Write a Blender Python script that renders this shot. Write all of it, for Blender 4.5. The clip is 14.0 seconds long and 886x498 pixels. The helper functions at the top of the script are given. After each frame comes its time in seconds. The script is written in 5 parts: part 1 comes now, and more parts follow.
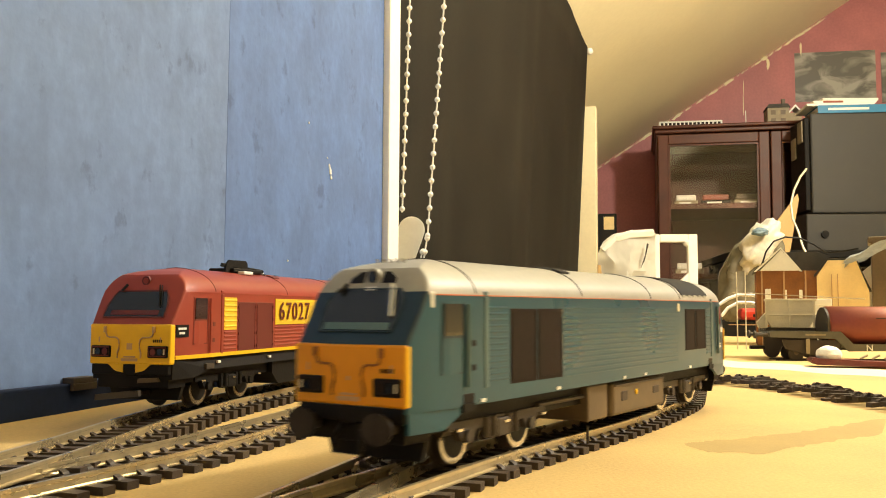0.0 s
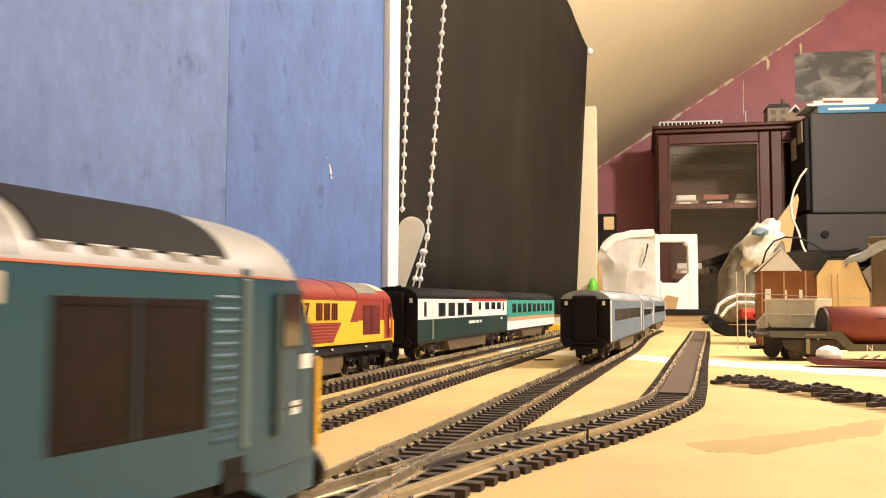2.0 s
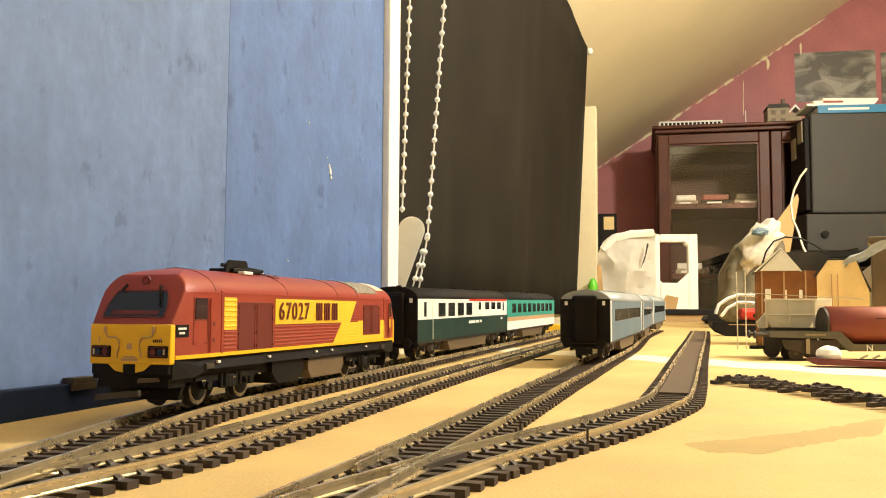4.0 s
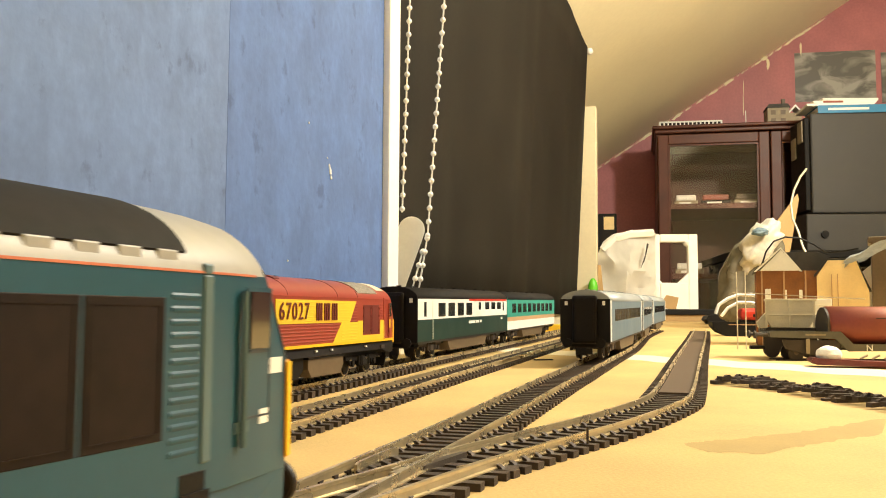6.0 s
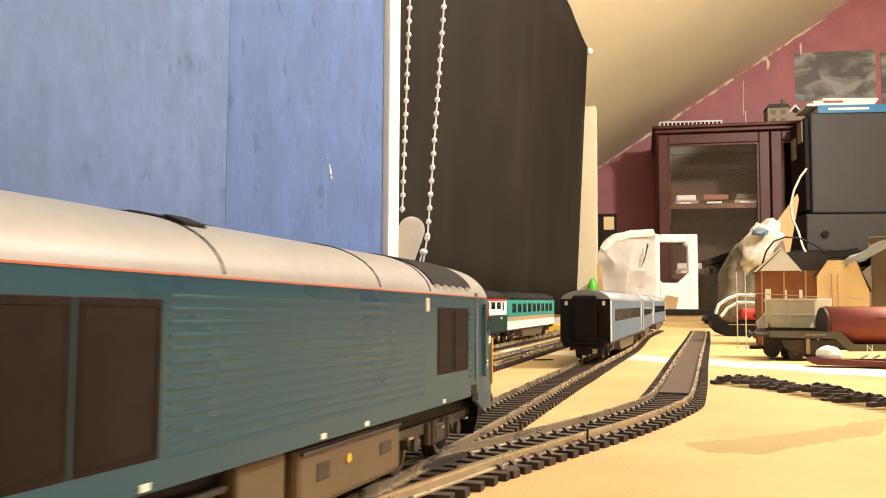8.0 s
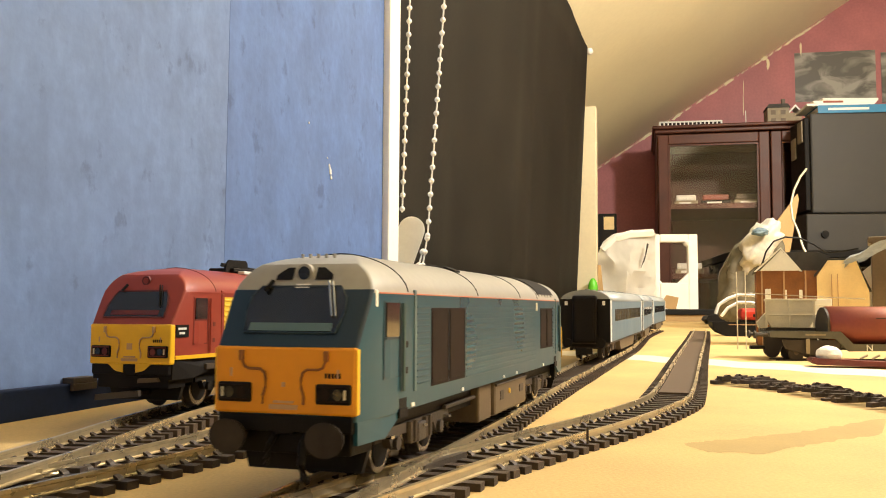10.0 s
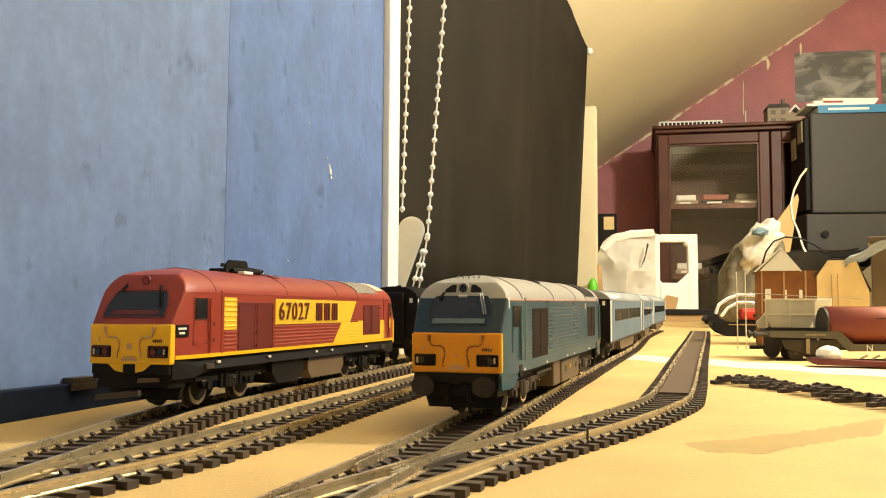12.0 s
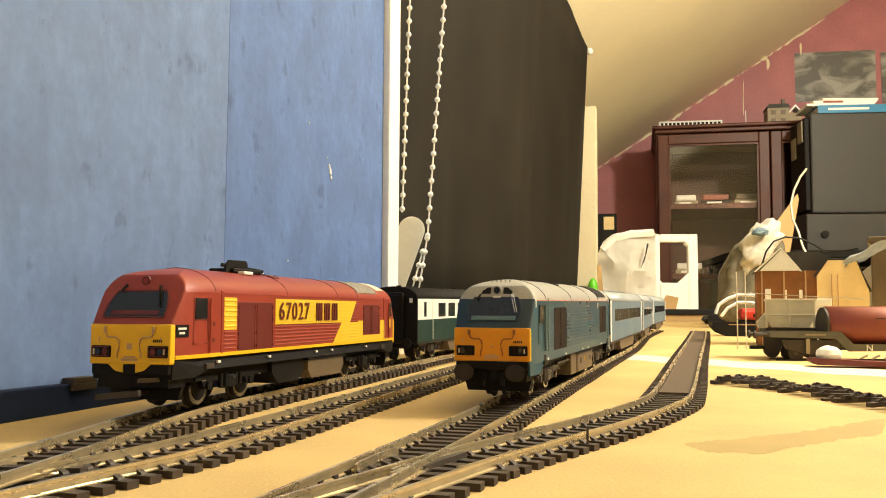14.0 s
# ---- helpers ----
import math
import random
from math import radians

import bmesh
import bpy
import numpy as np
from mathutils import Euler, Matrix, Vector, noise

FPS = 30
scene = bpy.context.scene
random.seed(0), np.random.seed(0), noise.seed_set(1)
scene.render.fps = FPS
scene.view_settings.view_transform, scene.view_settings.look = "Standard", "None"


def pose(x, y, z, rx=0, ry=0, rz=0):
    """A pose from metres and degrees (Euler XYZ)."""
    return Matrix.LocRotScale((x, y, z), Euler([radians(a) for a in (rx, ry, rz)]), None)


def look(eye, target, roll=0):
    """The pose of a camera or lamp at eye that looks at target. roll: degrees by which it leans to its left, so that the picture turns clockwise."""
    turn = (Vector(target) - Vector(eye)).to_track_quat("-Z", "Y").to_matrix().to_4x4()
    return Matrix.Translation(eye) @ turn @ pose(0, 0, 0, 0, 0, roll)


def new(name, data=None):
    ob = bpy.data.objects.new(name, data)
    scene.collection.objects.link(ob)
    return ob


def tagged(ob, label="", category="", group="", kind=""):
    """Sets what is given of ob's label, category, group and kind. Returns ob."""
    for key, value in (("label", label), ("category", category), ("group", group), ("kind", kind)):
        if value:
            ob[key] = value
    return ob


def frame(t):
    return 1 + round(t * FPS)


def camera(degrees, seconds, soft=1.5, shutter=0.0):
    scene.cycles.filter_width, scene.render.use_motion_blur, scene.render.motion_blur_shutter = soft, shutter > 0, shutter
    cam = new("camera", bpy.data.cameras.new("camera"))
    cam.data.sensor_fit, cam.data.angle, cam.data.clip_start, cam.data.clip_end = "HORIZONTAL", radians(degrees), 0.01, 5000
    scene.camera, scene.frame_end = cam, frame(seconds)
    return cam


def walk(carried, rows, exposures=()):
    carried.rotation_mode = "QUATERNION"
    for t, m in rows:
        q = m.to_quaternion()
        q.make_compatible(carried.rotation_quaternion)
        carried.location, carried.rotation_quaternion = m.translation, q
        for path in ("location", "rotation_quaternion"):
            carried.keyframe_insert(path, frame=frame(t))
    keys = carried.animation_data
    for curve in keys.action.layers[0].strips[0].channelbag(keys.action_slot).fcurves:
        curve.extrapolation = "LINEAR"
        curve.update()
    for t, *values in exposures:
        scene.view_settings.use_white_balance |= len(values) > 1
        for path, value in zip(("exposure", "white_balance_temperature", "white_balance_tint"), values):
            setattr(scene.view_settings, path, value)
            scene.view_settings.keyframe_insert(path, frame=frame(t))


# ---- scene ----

# Lengths below are written in millimetres and scaled by MM.
MM = 0.001
EYE = (0.0, 0.0, 0.0424)
cam = camera(53.07, 14.0, soft=1.0, shutter=0.5)
AIM = look(EYE, (0.0, 1.0, 0.0424 + math.tan(0.0745)), 0.3)
walk(cam, [(0.0, AIM), (14.0, AIM)], exposures=[(0.0, 0.0, 6720, 9), (0.5, 0.0, 6600, 9), (0.9, 0.0, 6500, 10), (1.4, 0.0, 6050, 22), (2.0, 0.0, 6080, 25), (2.5, 0.0, 6330, 17), (3.2, 0.0, 6450, 13), (5.4, 0.0, 6500, 10), (6.0, 0.0, 6440, 11), (6.5, 0.0, 6180, 18), (7.2, 0.0, 6030, 23), (8.2, 0.0, 6030, 23), (10.5, 0.0, 6330, 13), (11.2, 0.0, 6420, 11), (12.2, 0.0, 6500, 10), (14.0, 0.0, 6500, 10)])

# ---------------------------------------------------------------- light
world = bpy.data.worlds.new("world")
world.use_nodes = True
scene.world = world
sky = world.node_tree.nodes.new("ShaderNodeTexSky")
sky.sky_type, sky.sun_disc = "NISHITA", False
sky.sun_elevation, sky.sun_rotation = radians(30), radians(200)
back = world.node_tree.nodes["Background"]
back.inputs["Strength"].default_value = 0.05
world.node_tree.links.new(sky.outputs[0], back.inputs[0])


def ceiling_bulb(x, y, z, power, radius, colour):
    data = bpy.data.lights.new("ceiling_bulb", "POINT")
    data.energy, data.shadow_soft_size, data.color = power, radius, colour
    ob = new("ceiling_bulb", data)
    ob.location = (x, y, z)
    return ob


ceiling_bulb(1.06, 0.78, 0.95, 101.0, 0.06, (1.0, 0.91, 0.74))


# ---------------------------------------------------------------- materials
def mat(name, colour, rough=0.5, metal=0.0, vary=0.12, scale=40.0, bump=0.0, fine=400.0, coat=0.0, spec=0.5, tint=None, each=False):
    """A procedural surface: two scales of tone, roughness wear and a fine relief. scale, fine: cycles per metre."""
    m = bpy.data.materials.new(name)
    m.use_nodes = True
    nt = m.node_tree
    b = nt.nodes["Principled BSDF"]
    b.inputs["Metallic"].default_value = metal
    b.inputs["Coat Weight"].default_value = coat
    b.inputs["Specular IOR Level"].default_value = spec
    co = nt.nodes.new("ShaderNodeTexCoord")
    n1 = nt.nodes.new("ShaderNodeTexNoise")
    n1.inputs["Scale"].default_value, n1.inputs["Detail"].default_value = scale, 5
    n2 = nt.nodes.new("ShaderNodeTexNoise")
    n2.inputs["Scale"].default_value, n2.inputs["Detail"].default_value = fine, 3
    for n in (n1, n2):
        nt.links.new(co.outputs["Object"], n.inputs["Vector"])
    mid = nt.nodes.new("ShaderNodeMix")
    mid.data_type = "FLOAT"
    mid.inputs[0].default_value = 0.35
    nt.links.new(n1.outputs["Fac"], mid.inputs[2])
    nt.links.new(n2.outputs["Fac"], mid.inputs[3])
    ramp = nt.nodes.new("ShaderNodeValToRGB")
    dark = tint or tuple(c * (1 - vary) for c in colour)
    light = tuple(min(1, c * (1 + vary)) for c in colour)
    ramp.color_ramp.elements[0].position, ramp.color_ramp.elements[1].position = 0.32, 0.68
    ramp.color_ramp.elements[0].color, ramp.color_ramp.elements[1].color = (*dark, 1), (*light, 1)
    nt.links.new(mid.outputs[0], ramp.inputs[0])
    tone = ramp.outputs[0]
    if each:
        info = nt.nodes.new("ShaderNodeObjectInfo")
        lo = nt.nodes.new("ShaderNodeMapRange")
        lo.inputs[3].default_value, lo.inputs[4].default_value = 0.75, 1.3
        nt.links.new(info.outputs["Random"], lo.inputs[0])
        mul = nt.nodes.new("ShaderNodeVectorMath")
        mul.operation = "SCALE"
        nt.links.new(tone, mul.inputs[0])
        nt.links.new(lo.outputs[0], mul.inputs["Scale"])
        tone = mul.outputs[0]
    nt.links.new(tone, b.inputs["Base Color"])
    rr = nt.nodes.new("ShaderNodeMapRange")
    rr.inputs[3].default_value, rr.inputs[4].default_value = max(0.02, rough - 0.1), min(1, rough + 0.1)
    nt.links.new(n1.outputs["Fac"], rr.inputs[0])
    nt.links.new(rr.outputs[0], b.inputs["Roughness"])
    if bump:
        bp = nt.nodes.new("ShaderNodeBump")
        bp.inputs["Strength"].default_value, bp.inputs["Distance"].default_value = bump, 0.0006
        nt.links.new(n2.outputs["Fac"], bp.inputs["Height"])
        nt.links.new(bp.outputs[0], b.inputs["Normal"])
    return m


def glass(name, colour, rough=0.05, alpha=1.0):
    m = bpy.data.materials.new(name)
    m.use_nodes = True
    b = m.node_tree.nodes["Principled BSDF"]
    b.inputs["Base Color"].default_value = (*colour, 1)
    b.inputs["Roughness"].default_value = rough
    b.inputs["Transmission Weight"].default_value = alpha
    b.inputs["IOR"].default_value = 1.45
    return m


M_BOARD = mat("fibreboard", (0.565, 0.398, 0.160), 0.75, vary=0.20, scale=15, bump=0.3, fine=900)
M_PALE = mat("pale_board", (0.80, 0.71, 0.53), 0.8, vary=0.06, scale=14, bump=0.1, fine=900)
M_STAIN = mat("damp_board", (0.41, 0.295, 0.108), 0.75, vary=0.12, scale=30, bump=0.15, fine=900)
def wallpaper(name, colour, seed):
    """Sponged wallpaper: soft clouds, upright smears and small darker dabs, over a fine weave."""
    m = mat(name, colour, 0.75, vary=0.16, scale=26, bump=0.35, fine=160)
    nt = m.node_tree
    b = nt.nodes["Principled BSDF"]
    tone = b.inputs["Base Color"].links[0].from_socket
    co = nt.nodes.new("ShaderNodeTexCoord")
    for k, (stretch, scale, lo, hi, dark) in enumerate((((1, 1, 0.55), 30, 0.46, 0.70, 0.80), ((1, 1, 0.5), 75, 0.48, 0.66, 1.12), ((1, 1, 0.8), 55, 0.60, 0.68, 0.72))):
        mp = nt.nodes.new("ShaderNodeMapping")
        mp.inputs["Location"].default_value = (seed + k, seed, k)
        mp.inputs["Scale"].default_value = stretch
        n = nt.nodes.new("ShaderNodeTexNoise")
        n.inputs["Scale"].default_value, n.inputs["Detail"].default_value, n.inputs["Roughness"].default_value = scale, 6, 0.6
        r = nt.nodes.new("ShaderNodeMapRange")
        r.inputs[1].default_value, r.inputs[2].default_value, r.inputs[3].default_value, r.inputs[4].default_value = lo, hi, 1.0, dark
        mul = nt.nodes.new("ShaderNodeVectorMath")
        mul.operation = "SCALE"
        nt.links.new(co.outputs["Object"], mp.inputs[0])
        nt.links.new(mp.outputs[0], n.inputs["Vector"])
        nt.links.new(n.outputs["Fac"], r.inputs[0])
        nt.links.new(tone, mul.inputs[0])
        nt.links.new(r.outputs[0], mul.inputs["Scale"])
        tone = mul.outputs[0]
    nt.links.new(tone, b.inputs["Base Color"])
    return m


M_BLUE = wallpaper("blue_wallpaper", (0.120, 0.194, 0.398), 0.0)
M_BLUE2 = wallpaper("blue_wallpaper_strip", (0.086, 0.157, 0.375), 7.0)
M_NAVYTRIM = mat("navy_skirting", (0.014, 0.024, 0.066), 0.9, vary=0.25, scale=30, spec=0.15)
M_CREAM = mat("cream_paint", (0.76, 0.68, 0.47), 0.6, vary=0.07, scale=4, bump=0.1, fine=150)
M_WHITEPAINT = mat("white_gloss_paint", (0.86, 0.87, 0.87), 0.35, vary=0.05, scale=8, bump=0.08, fine=200)
M_PINK = mat("plum_wall_paint", (0.40, 0.135, 0.150), 0.5, vary=0.2, scale=6, bump=0.25, fine=120)
M_CLOTH = mat("black_blackout_cloth", (0.0150, 0.0128, 0.0092), 0.85, vary=0.35, scale=7, bump=0.5, fine=700, spec=0.2)
M_WHITEPL = mat("white_plastic", (0.86, 0.86, 0.84), 0.35, vary=0.05, scale=60)
M_RAIL = mat("nickel_rail", (0.60, 0.50, 0.32), 0.28, metal=0.7, vary=0.18, scale=60)
M_SLEEPER = mat("brown_plastic_sleeper", (0.040, 0.026, 0.019), 0.6, vary=0.3, scale=200, bump=0.3, fine=2500, each=True)
M_INFILL = mat("dark_infill", (0.088, 0.056, 0.033), 0.7, vary=0.2, scale=30, bump=0.3, fine=900)
M_TEAL = mat("teal_paint", (0.0115, 0.069, 0.109), 0.30, vary=0.08, scale=30, spec=0.45)
M_NAVY = mat("dark_blue_paint", (0.010, 0.028, 0.050), 0.35, vary=0.1, scale=30)
M_GREYROOF = mat("light_grey_roof", (0.34, 0.335, 0.31), 0.45, vary=0.10, scale=30)
M_DARKGREY = mat("dark_grey_mesh", (0.017, 0.0155, 0.0145), 0.75, vary=0.3, scale=150, spec=0.15)
M_RED = mat("maroon_red_paint", (0.285, 0.040, 0.022), 0.4, vary=0.08, scale=30)
M_REDDOOR = mat("darker_red_paint", (0.125, 0.017, 0.013), 0.45, vary=0.1, scale=30)
M_YELLOW = mat("warning_yellow", (0.83, 0.495, 0.012), 0.4, vary=0.06, scale=40)
# warning yellow as it looks in shade; the dimness is in the colour
M_YELLOW_SHADE = mat("shaded_yellow", (0.74, 0.30, 0.004), 0.4, vary=0.06, scale=40)
M_GOLD = mat("straw_yellow", (0.80, 0.52, 0.03), 0.42, vary=0.06, scale=40)
M_BLACK = mat("black_plastic", (0.007, 0.006, 0.0055), 0.55, vary=0.3, scale=90, bump=0.15, fine=1200, spec=0.2)
M_FRAME = mat("weathered_brown_black", (0.045, 0.033, 0.024), 0.55, vary=0.3, scale=90, bump=0.2, fine=1200)
M_TANK = mat("brown_grey_tank", (0.125, 0.088, 0.050), 0.5, vary=0.2, scale=60)
M_STEEL = mat("bright_steel", (0.62, 0.58, 0.50), 0.25, metal=0.95, vary=0.1, scale=100)
M_DOOR = mat("brown_grille", (0.017, 0.0105, 0.0080), 0.6, vary=0.35, scale=110, spec=0.12)
M_PALEBLUE = mat("pale_blue_paint", (0.115, 0.185, 0.245), 0.4, vary=0.06, scale=40)
M_WHITE = mat("white_paint", (0.80, 0.80, 0.77), 0.42, vary=0.05, scale=40)
M_GREEN = mat("dark_green_paint", (0.012, 0.040, 0.034), 0.4, vary=0.1, scale=40)
M_JADE = mat("jade_paint", (0.03, 0.30, 0.24), 0.42, vary=0.07, scale=40)
M_TAN = mat("tan_paint", (0.50, 0.31, 0.16), 0.45, vary=0.06, scale=40)
M_ORANGERED = mat("orange_red_line", (0.55, 0.17, 0.09), 0.45, vary=0.06, scale=40)
M_GLASS = mat("smoked_window", (0.018, 0.018, 0.018), 0.08, vary=0.2, scale=60, coat=0.3)
M_MAHOG = mat("mahogany_veneer", (0.090, 0.027, 0.014), 0.42, vary=0.3, scale=14, bump=0.05, fine=300, spec=0.3)
M_PANE = glass("cabinet_pane", (0.80, 0.74, 0.64), 0.03, 1.0)
M_CASE = mat("charcoal_plastic", (0.030, 0.028, 0.025), 0.5, vary=0.12, scale=20, bump=0.2, fine=900)
M_BRICK = mat("card_brick", (0.25, 0.098, 0.028), 0.75, vary=0.25, scale=90, bump=0.3, fine=700)
M_CARDYEL = mat("card_sandstone", (0.84, 0.66, 0.34), 0.75, vary=0.1, scale=60, bump=0.15, fine=600)
M_SLATE = mat("card_slate", (0.045, 0.042, 0.038), 0.7, vary=0.3, scale=120, bump=0.3, fine=900)
M_WELL = mat("grey_well_frame", (0.115, 0.108, 0.086), 0.55, vary=0.2, scale=60)
M_RUST = mat("rust_red_tank", (0.26, 0.058, 0.036), 0.4, vary=0.12, scale=30)
M_WAGON = mat("grey_brown_wagon", (0.30, 0.25, 0.17), 0.6, vary=0.2, scale=60, bump=0.2, fine=900)
M_POLY = mat("white_packaging", (0.90, 0.88, 0.82), 0.65, vary=0.05, scale=30, bump=0.3, fine=500)
M_CARD = mat("brown_card", (0.42, 0.275, 0.12), 0.8, vary=0.12, scale=30)
M_SILVER = mat("silver_grey_roof", (0.31, 0.34, 0.35), 0.4, vary=0.06, scale=40)
M_PAPER = mat("crumpled_paper", (0.50, 0.475, 0.41), 0.5, vary=0.3, scale=45, bump=0.5, fine=200)
M_BAG = mat("clear_grey_bag", (0.16, 0.14, 0.098), 0.25, vary=0.35, scale=40, bump=0.5, fine=120, coat=0.5)
M_BOOKBLUE = mat("blue_book", (0.012, 0.20, 0.42), 0.4, vary=0.1, scale=30)
M_GREENPL = mat("green_plastic", (0.12, 0.55, 0.02), 0.35, vary=0.1, scale=60)
M_MESH = mat("grey_roof_mesh", (0.22, 0.20, 0.165), 0.6, vary=0.55, scale=900, bump=0.4, fine=2200)
M_PALETEAL = mat("pale_teal_paint", (0.085, 0.145, 0.165), 0.4, vary=0.08, scale=40)
M_BUFFER = mat("worn_buffer", (0.028, 0.022, 0.018), 0.5, vary=0.4, scale=160, spec=0.3)
M_BRIGHTRED = mat("bright_red_plastic", (0.55, 0.035, 0.018), 0.4, vary=0.1, scale=60)
M_CEIL = mat("ceiling_paint", (0.93, 0.90, 0.70), 0.65, vary=0.05, scale=3, bump=0.2, fine=90)
M_HOPPER = mat("pale_hopper_paint", (0.62, 0.565, 0.43), 0.6, vary=0.15, scale=60, bump=0.2, fine=900)
M_FLOOR = mat("brown_carpet", (0.16, 0.11, 0.08), 0.95, vary=0.25, scale=40, bump=0.6, fine=700)


# ---------------------------------------------------------------- mesh helpers
def link(name, bm, material, smooth=False):
    bmesh.ops.scale(bm, vec=(MM, MM, MM), verts=bm.verts)
    bmesh.ops.recalc_face_normals(bm, faces=bm.faces)
    me = bpy.data.meshes.new(name)
    bm.to_mesh(me)
    bm.free()
    if smooth:
        for p in me.polygons:
            p.use_smooth = True
    me.materials.append(material)
    return new(name, me)


def part(name, bm, material, parent, label="", smooth=False):
    ob = link(name, bm, material, smooth)
    ob.parent = parent
    return tagged(ob, label)


def thing(name, x, y, z, rz, label, category, group=""):
    """An Empty at the base of a thing; x, y, z in mm, rz in degrees."""
    ob = new(name)
    ob.matrix_basis = pose(x * MM, y * MM, z * MM, 0, 0, rz)
    return tagged(ob, label, category, group)


def box(bm, x0, x1, y0, y1, z0, z1, bevel=0.0):
    r = bmesh.ops.create_cube(bm, size=1, matrix=Matrix.Translation(((x0 + x1) / 2, (y0 + y1) / 2, (z0 + z1) / 2)) @ Matrix.Diagonal((abs(x1 - x0), abs(y1 - y0), abs(z1 - z0), 1)))
    if bevel:
        edges = {e for v in r["verts"] for e in v.link_edges}
        bmesh.ops.bevel(bm, geom=list(edges), offset=bevel, segments=2, affect="EDGES", profile=0.5)
    return bm


def boxes(*rows, bevel=0.0):
    bm = bmesh.new()
    for r in rows:
        box(bm, *r, bevel=bevel)
    return bm


def rod(bm, p, q, r, n=8, r2=None):
    p, q = Vector(p), Vector(q)
    m = Matrix.Translation((p + q) / 2) @ (q - p).to_track_quat("Z", "Y").to_matrix().to_4x4()
    bmesh.ops.create_cone(bm, cap_ends=True, segments=n, radius1=r, radius2=r if r2 is None else r2, depth=(q - p).length, matrix=m)
    return bm


def rods(rows, r, n=6):
    bm = bmesh.new()
    for p, q in rows:
        rod(bm, p, q, r, n)
    return bm


def prism(bm, outline, y0, y1, axis="y"):
    """An outline of (a, z) drawn out along an axis."""
    put = (lambda a, z, w: (a, w, z)) if axis == "y" else ((lambda a, z, w: (w, a, z)) if axis == "x" else (lambda a, z, w: (a, z, w)))
    lo = [bm.verts.new(put(a, z, y0)) for a, z in outline]
    hi = [bm.verts.new(put(a, z, y1)) for a, z in outline]
    n = len(outline)
    bm.faces.new(lo)
    bm.faces.new(hi[::-1])
    for i in range(n):
        bm.faces.new((lo[i], lo[(i + 1) % n], hi[(i + 1) % n], hi[i]))
    return bm


def tube(bm, points, r, n=6):
    """A round cable through points."""
    pts = [Vector(p) for p in points]
    rings = []
    for i, p in enumerate(pts):
        d = (pts[min(i + 1, len(pts) - 1)] - pts[max(i - 1, 0)]).normalized()
        q = d.to_track_quat("Z", "Y")
        rings.append([bm.verts.new(p + q @ Vector((r * math.cos(k * math.tau / n), r * math.sin(k * math.tau / n), 0))) for k in range(n)])
    for a, b in zip(rings, rings[1:]):
        for k in range(n):
            bm.faces.new((a[k], a[(k + 1) % n], b[(k + 1) % n], b[k]))
    bm.faces.new(rings[0][::-1])
    bm.faces.new(rings[-1])
    return bm


def curve_through(points, step=4.0):
    """A smooth line through plan points, sampled evenly: arrays of points."""
    p = [np.array(q, float) for q in points]
    p = [2 * p[0] - p[1]] + p + [2 * p[-1] - p[-2]]
    out = []
    for i in range(1, len(p) - 2):
        t0 = 0.0
        t1 = t0 + np.linalg.norm(p[i] - p[i - 1]) ** 0.5
        t2 = t1 + np.linalg.norm(p[i + 1] - p[i]) ** 0.5
        t3 = t2 + np.linalg.norm(p[i + 2] - p[i + 1]) ** 0.5
        for t in np.linspace(t1, t2, 24, endpoint=False):
            a1 = (t1 - t) / (t1 - t0) * p[i - 1] + (t - t0) / (t1 - t0) * p[i]
            a2 = (t2 - t) / (t2 - t1) * p[i] + (t - t1) / (t2 - t1) * p[i + 1]
            a3 = (t3 - t) / (t3 - t2) * p[i + 1] + (t - t2) / (t3 - t2) * p[i + 2]
            b1 = (t2 - t) / (t2 - t0) * a1 + (t - t0) / (t2 - t0) * a2
            b2 = (t3 - t) / (t3 - t1) * a2 + (t - t1) / (t3 - t1) * a3
            out.append((t2 - t) / (t2 - t1) * b1 + (t - t1) / (t2 - t1) * b2)
    out.append(p[-2])
    out = np.array(out)
    s = np.concatenate([[0], np.cumsum(np.linalg.norm(np.diff(out, axis=0), axis=1))])
    g = np.arange(0, s[-1], step)
    return np.stack([np.interp(g, s, out[:, 0]), np.interp(g, s, out[:, 1])], 1)


def rise(y):
    """The board climbs gently past its first stretch."""
    if y < 240:
        return 0.0
    if y < 360:
        return 0.0163 * (y - 240) ** 2 / 240
    return 0.0163 * (y - 300)


# ---------------------------------------------------------------- the room
WALL = Vector((0.29, 0.957, 0)).normalized()          # along the blue wall
SIDE = Vector((WALL.y, -WALL.x, 0))                   # into the room
W0 = Vector((-152.0, 400.0, 0))                        # a point at the wall's foot
WALL_DEG = -math.degrees(math.atan2(WALL.x, WALL.y))  # turn that lays local y along the wall
TOP = 5.0                                              # rail top over the board


def wall_frame(ob):
    ob.matrix_basis = Matrix.Translation(W0 * MM) @ pose(0, 0, 0, 0, 0, WALL_DEG)
    return ob


def slab(name, material, label, category, *rows, bevel=0.0):
    """Structure in the wall's frame: x into the room, y along the wall."""
    return tagged(wall_frame(link(name, boxes(*rows, bevel=bevel), material)), label, category, kind="structure")


